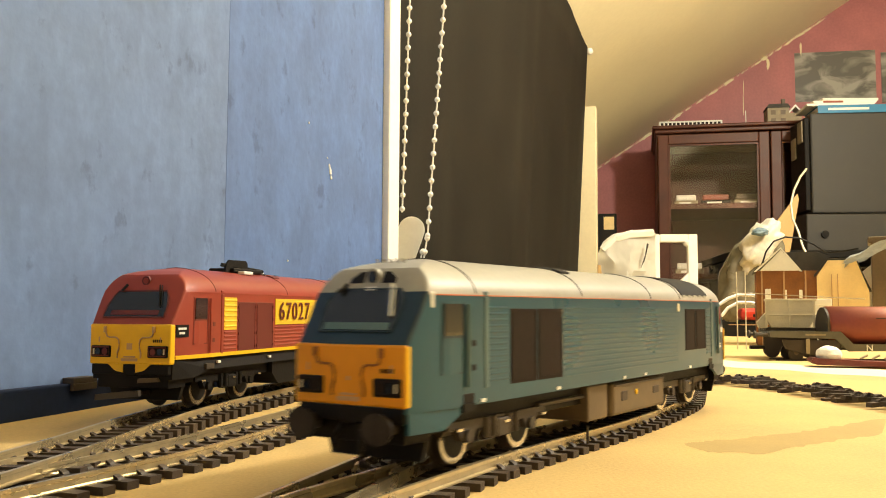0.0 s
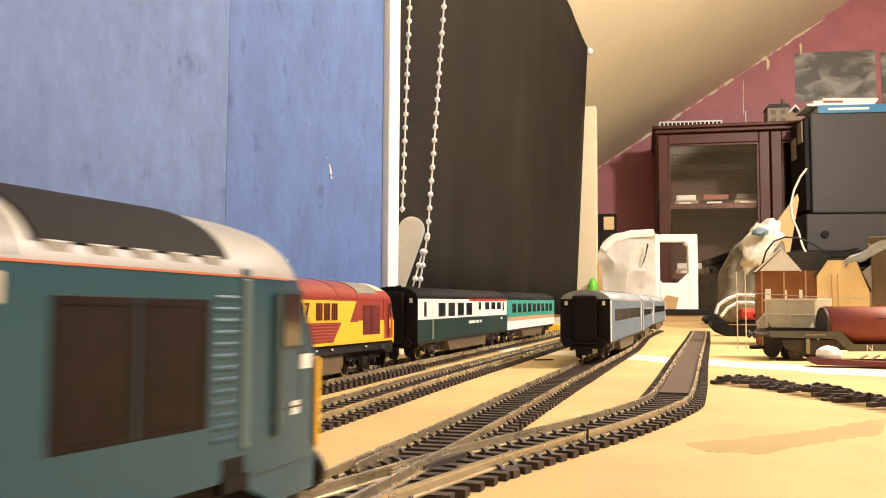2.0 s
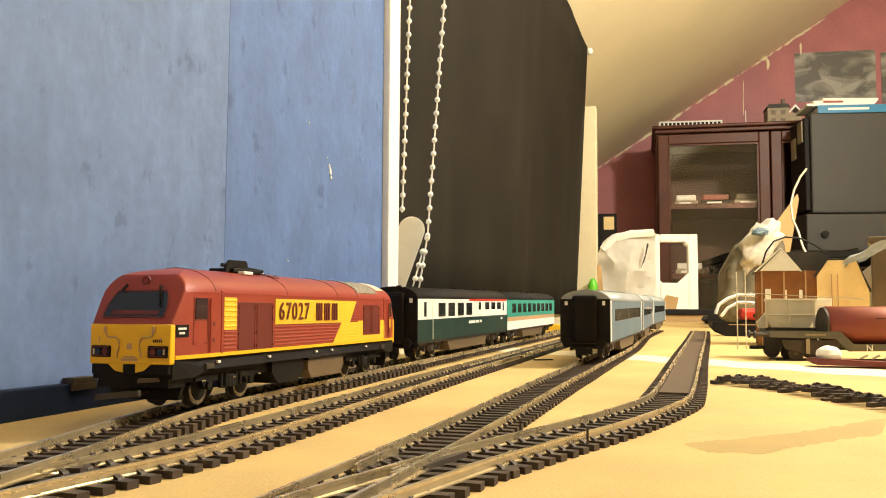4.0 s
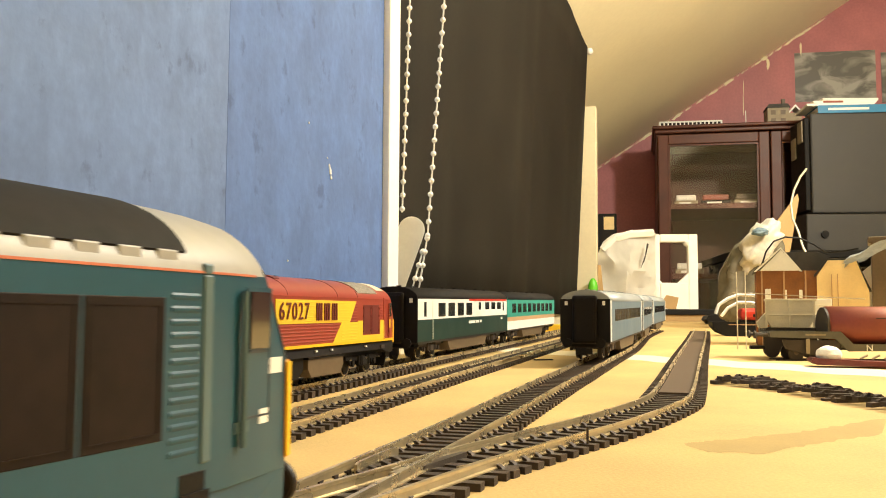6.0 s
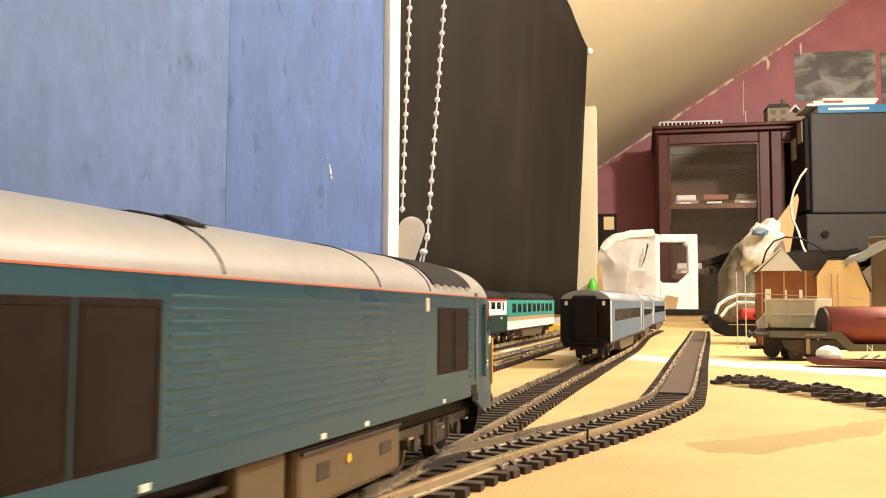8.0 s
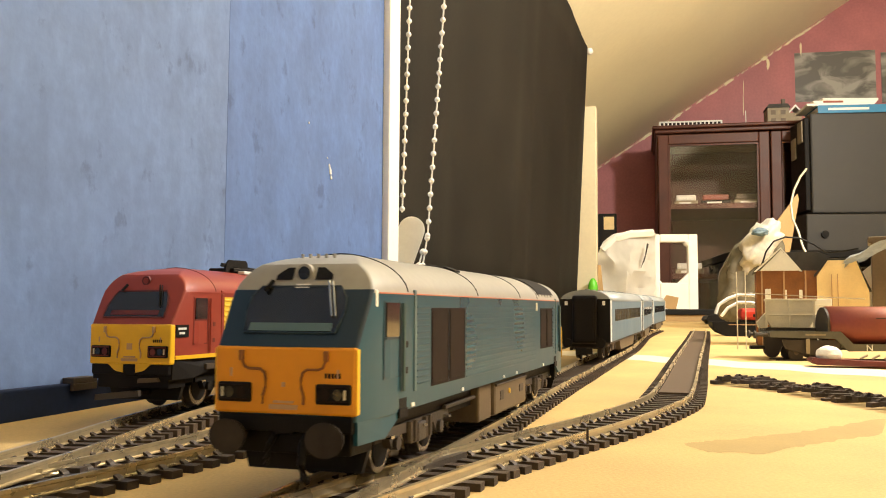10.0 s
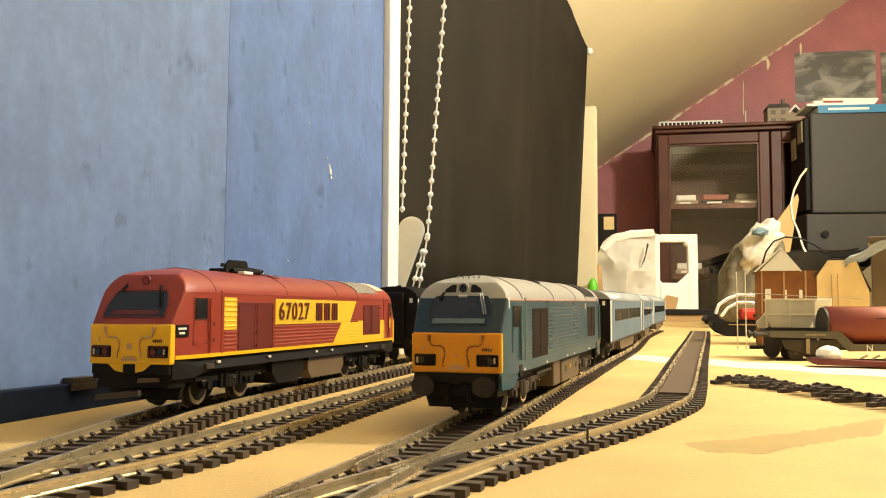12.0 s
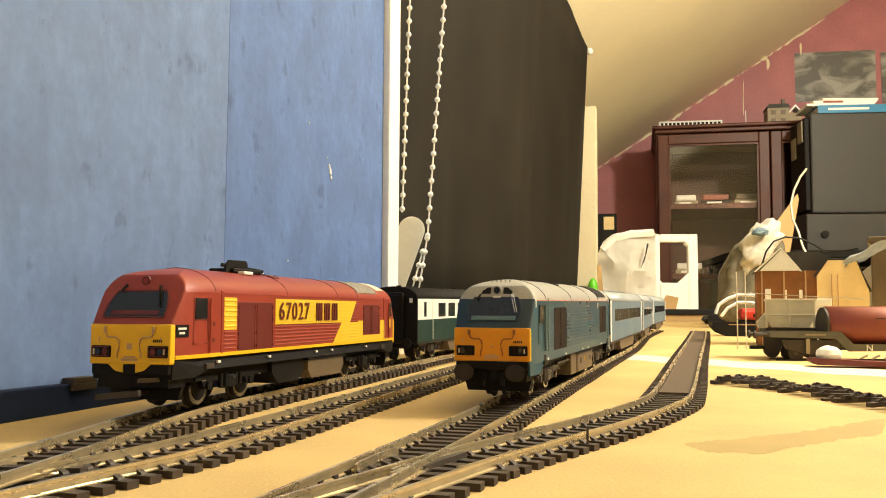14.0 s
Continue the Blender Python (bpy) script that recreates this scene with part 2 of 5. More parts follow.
def make_board():
    bm = bmesh.new()
    ys = [-450, 0, 240, 260, 280, 300, 320, 340, 360, 1000, 2150]
    rows = []
    for y in ys:
        x0 = W0.x + (y - W0.y) * WALL.x / WALL.y + 1
        rows.append([bm.verts.new((x, y, z)) for x, z in ((x0, rise(y)), (1500, rise(y)), (1500, rise(y) - 18), (x0, rise(y) - 18))])
    for a, b in zip(rows, rows[1:]):
        for i in range(4):
            bm.faces.new((a[i], a[(i + 1) % 4], b[(i + 1) % 4], b[i]))
    bm.faces.new(rows[0][::-1])
    bm.faces.new(rows[-1])
    tagged(link("baseboard", bm, M_BOARD), "tan fibreboard layout baseboard on which the tracks lie", "baseboard", kind="structure")


make_board()
slab("wall_blue", M_BLUE, "blue mottled wallpaper on the side wall", "wall", (-60, 0, -800, 349, -800, 900))
slab("wallpaper_strip", M_BLUE2, "next strip of blue wallpaper beside the window", "wallpaper", (-1, 0.15, 101, 349, 14, 900))
slab("skirting", M_NAVYTRIM, "dark navy skirting at the wall's foot", "skirting", (-1, 4, -500, 348, 0, 13), bevel=1.0)
slab("window_jamb", M_WHITEPAINT, "white gloss painted window jamb post", "jamb", (-60, 6, 349, 374.5, -800, 900), bevel=1.5)
slab("wall_window", M_CREAM, "cream wall behind the blackout blind", "wall", (-110, -62, 374, 1836, -800, 900))
slab("window_post", M_CREAM, "cream painted post at the window's far side", "post", (-62, -6, 1836, 1868, -800, 560), bevel=1.5)
slab("wall_knee", M_CREAM, "cream knee wall beneath the sloping ceiling", "wall", (-250, -190, 1868, 3560, -800, 700))
slab("wall_return", M_CREAM, "cream return of the window recess", "wall", (-190, -62, 1838, 1866, -800, 700))


def make_gable():
    ob = link("wall_gable", boxes((-900, 2900, 0, 60, -800, 2400)), M_PINK)
    ob.matrix_basis = pose(0.608, 3.440, 0, 0, 0, -10)
    tagged(ob, "plum painted gable wall with chipped plaster along the ceiling", "wall", kind="structure")


make_gable()
slab("wall_back", M_CREAM, "plain cream wall at the room's end", "wall", (-60, 3200, -1660, -1600, -800, 2400))
slab("wall_right", M_CREAM, "plain cream wall across the room", "wall", (3200, 3260, -1660, 3600, -800, 2400))
slab("floor", M_FLOOR, "brown carpeted floor", "floor", (-300, 3260, -1660, 3600, -820, -800))


def make_ceiling():
    """A sloping ceiling that rises from the window wall, then runs flat."""
    bm = bmesh.new()
    lift = lambda s: min(728 + 0.656 * s, 1650)
    line = [(-230, lift(-230)), (-62, lift(-62)), (600, lift(600)), (1405, 1650), (3260, 1650)]
    outline = line + [(3260, 1720), (1380, 1720), (-240, lift(-230) + 60)]
    prism(bm, outline, -1660, 3700)
    tagged(wall_frame(link("ceiling", bm, M_CEIL)), "cream painted sloping attic ceiling", "ceiling", kind="structure")


make_ceiling()


def make_chips():
    """Cracked plaster and bare patches along the joint of ceiling and gable."""
    bm = bmesh.new()
    rng = random.Random(5)
    for k in range(52):
        x = -45 + 17.4 * k + rng.uniform(-6, 6)
        z = 624 + 0.651 * x
        w = rng.choice((5, 7, 9, 12, 20))
        outline = [(x + w * math.cos(a) * rng.uniform(0.6, 1.3), z - 4 + w * 0.35 * math.sin(a) * rng.uniform(0.5, 1.3) + 0.65 * w * math.cos(a)) for a in np.linspace(0, math.tau, 9)[:-1]]
        prism(bm, outline, -2.5 - 0.1 * (k % 5), 1)
    # two runs of flaked paint lower on the wall
    for x, z, w, h in ((628, 1030, 14, 11), (640, 1006, 7, 22), (622, 1052, 9, 8), (547, 850, 1.6, 46), (549, 918, 1.4, 30), (760, 1060, 4, 26)):
        prism(bm, [(x + w * math.cos(a) * rng.uniform(0.6, 1.2), z + h * math.sin(a) * rng.uniform(0.7, 1.2)) for a in np.linspace(0, math.tau, 11)[:-1]], -1.5, 1)
    ob = link("plaster_chips", bm, M_CREAM)
    ob.matrix_basis = pose(0.608, 3.440, 0, 0, 0, -10)
    tagged(ob, "pale chipped plaster along the top of the plum wall", "plaster chips", kind="stuff")


make_chips()


def make_board_marks():
    """A pale painted band across the board and a brown damp stain."""
    bm = bmesh.new()
    a, b = Vector((-20, 975)), Vector((430, 440))
    d = (b - a).normalized()
    n = Vector((d.y, -d.x))
    rows = []
    for k in range(41):
        p = a + d * (k / 40 * (b - a).length)
        w = 30 + 5 * math.sin(k * 1.7)
        rows.append([bm.verts.new((*(p + n * e * w), rise((p + n * e * w).y) + 0.08)) for e in (-1, -0.3, 0.3, 1)])
    for r, q in zip(rows, rows[1:]):
        for i in range(3):
            bm.faces.new((r[i], r[i + 1], q[i + 1], q[i]))
    tagged(link("paint_band", bm, M_PALE), "pale filler band across the baseboard joint", "paint band", kind="structure")
    bm = bmesh.new()
    rng = random.Random(3)
    rows = []
    ends = [(81, 299, 80, 294), (89, 304, 83, 282), (113, 317, 99, 278), (141, 336, 126, 301), (181, 368, 160, 325)]
    for k in range(41):
        q = [float(np.interp(k / 40 * 4, range(5), [e[c] for e in ends])) for c in range(4)]
        jag = [rng.uniform(-1.0, 1.0), rng.uniform(-1.6, 1.6)]
        rows.append([bm.verts.new((x, y, rise(y) + 0.07)) for w in (0, 0.33, 0.67, 1) for x, y in ((q[0] + (q[2] - q[0]) * w + jag[0] * (1 - w), q[1] + (q[3] - q[1]) * w + jag[1] * (2 * w - 1)),)])
    for a, c in zip(rows, rows[1:]):
        for q in range(3):
            bm.faces.new((a[q], a[q + 1], c[q + 1], c[q]))
    tagged(link("damp_stain", bm, M_STAIN), "brown stain with ragged edges on the baseboard", "stain", kind="structure")


make_board_marks()


def picture_print():
    """A grey seascape print: dark sky over paler broken waves."""
    m = bpy.data.materials.new("seascape_print")
    m.use_nodes = True
    nt = m.node_tree
    b = nt.nodes["Principled BSDF"]
    b.inputs["Roughness"].default_value = 0.3
    co = nt.nodes.new("ShaderNodeTexCoord")
    mp = nt.nodes.new("ShaderNodeMapping")
    mp.inputs["Scale"].default_value = (6, 1, 13)
    mp.inputs["Rotation"].default_value = (0, 0.5, 0)
    n = nt.nodes.new("ShaderNodeTexNoise")
    n.inputs["Scale"].default_value, n.inputs["Detail"].default_value, n.inputs["Distortion"].default_value = 1.4, 4, 1.2
    r = nt.nodes.new("ShaderNodeValToRGB")
    r.color_ramp.elements[0].position, r.color_ramp.elements[1].position = 0.42, 0.62
    r.color_ramp.elements[0].color, r.color_ramp.elements[1].color = (0.10, 0.10, 0.092, 1), (0.34, 0.335, 0.31, 1)
    nt.links.new(co.outputs["Object"], mp.inputs[0])
    nt.links.new(mp.outputs[0], n.inputs["Vector"])
    nt.links.new(n.outputs["Fac"], r.inputs[0])
    nt.links.new(r.outputs[0], b.inputs["Base Color"])
    return m


M_PICTURE = picture_print()

# ---------------------------------------------------------------- tracks
TRACK_1 = curve_through([(-118, 120), (-109, 200), (-105, 257), (-103, 310), (-96, 362), (-58, 500), (-24, 620), (20, 770), (75, 955), (140, 1170), (230, 1470)])
TRACK_2 = curve_through([(-140, 90), (-112, 165), (-97, 205), (-80, 245), (-63.5, 300), (-47, 360), (-29, 425), (-5, 512), (40, 665), (102, 875), (170, 1105), (270, 1445)])
TRACK_3 = curve_through([(-250, -420), (-170, -190), (-98, -9), (-71, 55), (-47, 122), (-27, 190), (-11, 245), (12.5, 325), (34, 398), (62, 492), (80, 550), (118, 676), (165, 828), (205, 972), (259, 1172), (340, 1430)])
TRACK_4 = curve_through([(-250, -420), (-170, -190), (-98, -9), (-74, 55), (-53, 107), (-38, 152), (-25, 183), (-9, 214), (8, 246), (31, 283), (56, 321), (84, 369), (102, 405), (114, 440), (136, 511), (196, 710), (300, 1050), (402, 1390)])
SLEEPER_MESH = None


def sleeper_mesh(depth=0.0):
    bm = boxes((-15, 15, -2.0, 2.0, -1.0 - depth, 1.0))
    for s in (-1, 1):
        for o in (-1, 1):
            prism(bm, [(s * 8.85 + o * 0.7, 1.0), (s * 8.85 + o * 2.5, 1.0), (s * 8.85 + o * 2.0, 1.6), (s * 8.85 + o * 0.7, 2.2)], -1.0, 1.0)
    ob = link("sleeper", bm, M_SLEEPER)
    me = ob.data
    bpy.data.objects.remove(ob)
    return me


def track(name, line, label, lift=0.0, skip=None, far=620, near=-60, widen=None):
    """Two rails swept along the line, and a sleeper every 8 mm; the far sleepers are joined."""
    global SLEEPER_MESH
    SLEEPER_MESH = SLEEPER_MESH or sleeper_mesh()
    mesh = sleeper_mesh(lift) if lift else SLEEPER_MESH
    ob = thing(name, 0, 0, 0, 0, label, "railway track", "model tracks")
    tang = np.gradient(line, axis=0)
    tang /= np.linalg.norm(tang, axis=1)[:, None]
    nor = np.stack([tang[:, 1], -tang[:, 0]], 1)
    prof = [(-1.1, 2.0), (1.1, 2.0), (1.1, 2.35), (0.35, 2.6), (0.35, 4.0), (0.6, 4.2), (0.6, 5.0), (-0.6, 5.0), (-0.6, 4.2), (-0.35, 4.0), (-0.35, 2.6), (-1.1, 2.35)]
    for side in (-1, 1):
        bm = bmesh.new()
        rings = []
        for p, n in zip(line, nor):
            z = rise(p[1]) + lift
            rings.append([bm.verts.new((*(p + n * (side * 8.85 + u)), z + w)) for u, w in prof])
        for a, b in zip(rings, rings[1:]):
            for i in range(len(prof)):
                bm.faces.new((a[i], a[(i + 1) % len(prof)], b[(i + 1) % len(prof)], b[i]))
        bm.faces.new(rings[0][::-1])
        bm.faces.new(rings[-1])
        part("rail", bm, M_RAIL, ob, "worn nickel silver rail")
    rest = bmesh.new()
    rng = random.Random(len(name) + int(line[0][0]))
    for i in range(0, len(line), 2):
        p = line[i]
        if skip is not None and np.min(np.linalg.norm(skip - p, axis=1)) < 17:
            continue
        a = math.atan2(tang[i][1], tang[i][0]) - math.pi / 2 + rng.uniform(-0.02, 0.02)
        z = rise(p[1]) + 1.0 + lift
        if near < p[1] < far:
            s = new("sleeper", mesh)
            off = 0.0
            if widen is not None:
                # long timbers carry both tracks through the points
                d = widen[int(np.argmin(np.linalg.norm(widen - p, axis=1)))] - p
                off = float(d @ nor[i])
                off = off if 1.0 < abs(off) < 17.0 else 0.0
                a -= 0 if not off else 0.03 * off / 17
            s.matrix_basis = Matrix.Translation(((p[0] + nor[i][0] * off / 2) * MM, (p[1] + nor[i][1] * off / 2) * MM, z * MM)) @ Matrix.Rotation(a, 4, "Z") @ Matrix.Diagonal((1 + abs(off) / 30, 1, 1, 1))
            s.parent = ob
        else:
            r = bmesh.ops.create_cube(rest, size=1, matrix=Matrix.Translation((p[0], p[1], z)) @ Matrix.Rotation(a, 4, "Z") @ Matrix.Diagonal((30, 4, 2, 1)))
    tagged(part("far_sleeper", rest, M_SLEEPER, ob), kind="stuff")
    return ob


def make_tracks():
    track("siding_track", TRACK_1, "siding track with dark brown plastic sleepers beside the blue wall", 1.2, skip=TRACK_2)
    track("loop_track", TRACK_2, "loop track with dull nickel rails and dark sleepers", widen=TRACK_1)
    track("main_track", TRACK_3, "main running track with shiny worn rails and dark sleepers", widen=TRACK_4)
    track("branch_track", TRACK_4, "curved branch track leaving the main track through points", skip=TRACK_3)


def short_rail(line, y0, y1, off, z0=2.2, z1=5.0, flare=2.5):
    """A length of rail beside a line, its ends bent away."""
    pick = [k for k, p in enumerate(line) if y0 < p[1] < y1]
    bm = bmesh.new()
    rings = []
    for n, k in enumerate(pick):
        d = line[min(k + 1, len(line) - 1)] - line[max(k - 1, 0)]
        d = d / np.linalg.norm(d)
        u = n / max(1, len(pick) - 1)
        o = off - math.copysign(flare, off) * max(0, abs(2 * u - 1) - 0.7) / 0.3
        c = line[k] + np.array([d[1], -d[0]]) * o
        side = np.array([d[1], -d[0]])
        z = rise(line[k][1])
        rings.append([bm.verts.new((*(c + side * a), z + h)) for a, h in ((-0.4, z0), (0.4, z0), (0.4, z1), (-0.4, z1))])
    for a, b in zip(rings, rings[1:]):
        for q in range(4):
            bm.faces.new((a[q], a[(q + 1) % 4], b[(q + 1) % 4], b[q]))
    bm.faces.new(rings[0][::-1])
    bm.faces.new(rings[-1])
    return bm


def points(main, branch, frog, label):
    """Check rails, the frog and the tie bar of a set of points."""
    x, y, turn = frog
    ob = thing("railway_points", 0, 0, 0, 0, label, "railway points", "sets of points")
    part("check_rail", short_rail(main, y - 18, y + 14, -6.9, 2.2, 4.5, 1.2), M_RAIL, ob, "short bright check rail")
    part("check_rail", short_rail(branch, y - 18, y + 14, 6.9, 2.2, 4.5, 1.2), M_RAIL, ob, "short bright check rail")
    part("wing_rail", short_rail(main, y - 26, y - 6, 7.2, 2.2, 4.6, 0.8), M_RAIL, ob)
    part("wing_rail", short_rail(branch, y - 26, y - 6, -7.2, 2.2, 4.6, 0.8), M_RAIL, ob)
    bm = prism(bmesh.new(), [(-0.8, -11), (0.8, -11), (3.4, 16), (-3.4, 16)], 1.6, 3.4, axis="z")
    f = part("frog", bm, M_FRAME, ob, "dark plastic frog block")
    f.matrix_basis = pose(x * MM, y * MM, rise(y) * MM, 0, 0, turn)
    bm = boxes((-21, 17, -2.2, 2.2, 0.4, 2.4), (-21, -16, -1.2, 1.2, 2.4, 4.6), bevel=0.3)
    p = main[int(np.argmin(np.abs(main[:, 1] - (y - 110))))]
    b = part("tie_bar", bm, M_BLACK, ob, "black plastic tie bar")
    b.matrix_basis = pose(p[0] * MM, p[1] * MM, 0, 0, 0, turn)
    return ob


make_tracks()
points(TRACK_3, TRACK_4, (-1.5, 244, -20), "set of points where the branch leaves the main track")
points(TRACK_1, TRACK_2, (-101, 226, -12), "set of points joining the siding and loop tracks")

# ---------------------------------------------------------------- locomotives
ROOF_TOP = 52.2


def end_x(z, end=119.6):
    """Where the cab end lies at a height: upright nose, raked windscreen, domed brow."""
    return float(np.interp(z, (0, 31, 44.5, 48.9, 49.3, 50.5, ROOF_TOP), (end, end, end - 8.0, end - 10.4, end - 11.6, end - 16, end - 28)))


def half_at(z):
    """Half the body's width at a height: upright flanks under a full domed roof."""
    if z <= 41.5:
        return 17.7
    return 17.7 * max(0.0, 1 - ((z - 41.5) / (ROOF_TOP - 41.5)) ** 2.1) ** 0.55


def end_surface(y, z):
    """The cab end, slightly bowed in plan, with rounded corners."""
    h = max(half_at(z), 0.05)
    r = min(0.9, 0.5 * h)
    a = min(abs(y), h)
    x = end_x(z) - 0.3 * (a / h) ** 2
    if a > h - r:
        x -= r - math.sqrt(max(0.0, r * r - (a - h + r) ** 2))
    return x


ACROSS = (-1, -0.995, -0.983, -0.968, -0.949, -0.6, -0.3, 0, 0.3, 0.6, 0.949, 0.968, 0.983, 0.995, 1)
ALONG = (-0.93, -0.87, -0.78, -0.4, 0, 0.4, 0.78, 0.87, 0.93)


def shell(heights):
    """The closed body between heights, stacked from level rings."""
    bm = bmesh.new()
    rows = []
    for z in heights:
        h = max(half_at(z), 0.05)
        e = end_surface(h, z)
        line = [(end_surface(h * k, z), h * k) for k in ACROSS]
        line += [(e * k, h) for k in ALONG[::-1]]
        line += [(-end_surface(h * k, z), h * k) for k in ACROSS[::-1]]
        line += [(e * k, -h) for k in ALONG]
        rows.append([bm.verts.new((x, y, z)) for x, y in line])
    n = len(rows[0])
    for p, q in zip(rows, rows[1:]):
        for i in range(n):
            bm.faces.new((p[i], p[(i + 1) % n], q[(i + 1) % n], q[i]))
    bm.faces.new(rows[0][::-1])
    bm.faces.new(rows[-1])
    return bm


def soften(bm, angle=0.36):
    """Smooth faces, with the edges past an angle left sharp."""
    bm.normal_update()
    for f in bm.faces:
        f.smooth = True
    for e in bm.edges:
        e.smooth = len(e.link_faces) == 2 and e.calc_face_angle(0) < angle
    return bm


def on_face(bm, outline, out, s=1, thick=0.5):
    """A plate on a cab end (s: 1 front, -1 back) from an outline of (y, z)."""
    a = [bm.verts.new((s * (end_surface(y, z) + out), y, z)) for y, z in outline]
    b = [bm.verts.new((s * (end_surface(y, z) + out - thick), y, z)) for y, z in outline]
    n = len(a)
    bm.faces.new(a)
    bm.faces.new(b[::-1])
    for i in range(n):
        bm.faces.new((a[i], a[(i + 1) % n], b[(i + 1) % n], b[i]))
    return bm


def face_skin(z0, z1, out, s, rows=5):
    """A thin skin round a whole cab end between two heights, corners included."""
    bm = bmesh.new()
    front, rear = [], []
    for z in np.linspace(z0, z1, rows):
        h = half_at(z)
        front.append([bm.verts.new((s * (end_surface(h * k, z) + out), (h + out) * k, z)) for k in ACROSS])
        rear.append([bm.verts.new((s * (end_surface(h * k, z) - 0.6), (h - 0.6) * k, z)) for k in ACROSS])
    m = len(ACROSS)
    for g in (front, rear):
        for p, q in zip(g, g[1:]):
            for i in range(m - 1):
                bm.faces.new((p[i], p[i + 1], q[i + 1], q[i]))
    for k in (0, m - 1):
        for j in range(rows - 1):
            bm.faces.new((front[j][k], front[j + 1][k], rear[j + 1][k], rear[j][k]))
    for j in (0, rows - 1):
        for i in range(m - 1):
            bm.faces.new((front[j][i], front[j][i + 1], rear[j][i + 1], rear[j][i]))
    return bm


def ribs(name, x0, x1, z0, z1, count, out, material, parent):
    """Long horizontal corrugations, each a part of its own."""
    h = (z1 - z0) / count * 0.43
    for s in (-1, 1):
        first = None
        for k in range(count):
            z = z0 + (z1 - z0) * (k + 0.5) / count
            if first is None:
                bm = prism(bmesh.new(), [(s * 17.6, -h), (s * (17.7 + out), -h * 0.2), (s * (17.7 + out), h * 0.2), (s * 17.6, h)], x0, x1, axis="x")
                first = part(name, bm, material, parent)
                rib = first
            else:
                rib = new(name, first.data)
                rib.parent = parent
            rib.location = (0, 0, z * MM)


def flank(name, x0, x1, z0, z1, out, depth, material, parent, label="", bevel=0.0):
    """A plate on each side of the body; returns the two parts."""
    x0, x1 = min(x0, x1), max(x0, x1)
    cuts = [x0] + [c for c in (-116, -112, -108, -104, 104, 108, 112, 116) if x0 < c < x1] + [x1]
    return [part(name, boxes(*[(a, b, s * (17.7 + out), s * (17.7 + out - depth), z0, z1) for a, b in zip(cuts, cuts[1:])], bevel=bevel if len(cuts) == 2 else 0.0), material, parent, label) for s in (-1, 1)]


def roof_skin(x0, x1, out=0.25, zmin=44.6, zmax=ROOF_TOP - 0.02):
    """A panel that follows the domed roof between two stations."""
    bm = bmesh.new()
    half = [(half_at(z), z) for z in zmin + (zmax - zmin) * np.sin(np.linspace(0, math.pi / 2, 10))]
    line = half + [(-y, z) for y, z in half[::-1]]
    tops = [[bm.verts.new((x, y * (1 + out / 18), z + out)) for x in np.linspace(x0, x1, 5)] for y, z in line]
    lows = [[bm.verts.new((x, y * 0.96, z - 0.6)) for x in np.linspace(x0, x1, 5)] for y, z in line]
    for g in (tops, lows):
        for p, q in zip(g, g[1:]):
            for i in range(4):
                bm.faces.new((p[i], p[i + 1], q[i + 1], q[i]))
    for k in (0, 4):
        for j in range(len(line) - 1):
            bm.faces.new((tops[j][k], tops[j + 1][k], lows[j + 1][k], lows[j][k]))
    for j in (0, len(line) - 1):
        for i in range(4):
            bm.faces.new((tops[j][i], tops[j][i + 1], lows[j][i + 1], lows[j][i]))
    return soften(bm)


def wheel_set(parent, x):
    for s in (-1, 1):
        bm = bmesh.new()
        rod(bm, (x, s * 7.2, 6.4), (x, s * 9.6, 6.4), 6.4, 24)
        rod(bm, (x, s * 6.4, 6.4), (x, s * 7.2, 6.4), 7.2, 24)
        w = part("wheel", bm, M_FRAME, parent)
        bm = bmesh.new()
        rod(bm, (x, s * 9.55, 6.4), (x, s * 9.95, 6.4), 6.2, 24)
        part("tyre", bm, M_STEEL, w, "bright steel tyre")
        bm = bmesh.new()
        rod(bm, (x, s * 9.8, 6.4), (x, s * 10.2, 6.4), 4.7, 20)
        part("wheel_disc", bm, M_BLACK, w)


def bogie(parent, x, wb, material, detail=True):
    bm = bmesh.new()
    for s in (-1, 1):
        out = [(-wb - 9, 9.4), (-wb - 9, 11.4), (wb + 9, 11.4), (wb + 9, 9.4), (wb + 4, 9.0), (wb + 2.4, 6.4), (wb - 2.4, 6.4), (wb - 4, 9.0), (7, 8.6), (5, 5.6), (-5, 5.6), (-7, 8.6), (-wb + 4, 9.0), (-wb + 2.4, 6.4), (-wb - 2.4, 6.4), (-wb - 4, 9.0)]
        prism(bm, [(x + a, z) for a, z in out], s * 12.0, s * 14.0)
        for a in (-wb, wb):
            rod(bm, (x + a, s * 13.0, 7.4), (x + a, s * 15.0, 7.4), 1.7, 10)
        for a in (-7.5, -4, 4, 7.5):
            rod(bm, (x + a, s * 14.2, 6.2), (x + a, s * 14.2, 11.4), 1.1, 8)
        box(bm, x - 3, x + 3, s * 13.6, s * 15.2, 5.8, 10.6, bevel=0.4)
    box(bm, x - wb - 8, x + wb + 8, -12, 12, 8.0, 10.6)
    ob = part("bogie", bm, material, parent, "dark bogie side frames with axle boxes")
    if detail:
        for s in (-1, 1):
            for a in (-wb - 5.5, -1.2, wb + 5.5):
                part("brake_link", boxes((x + a - 1.2, x + a + 1.2, s * 13.8, s * 15.6, 9.2, 9.9)), M_STEEL, ob, "bright brake linkage")
    for a in (-wb, wb):
        wheel_set(parent, x + a)
    return ob


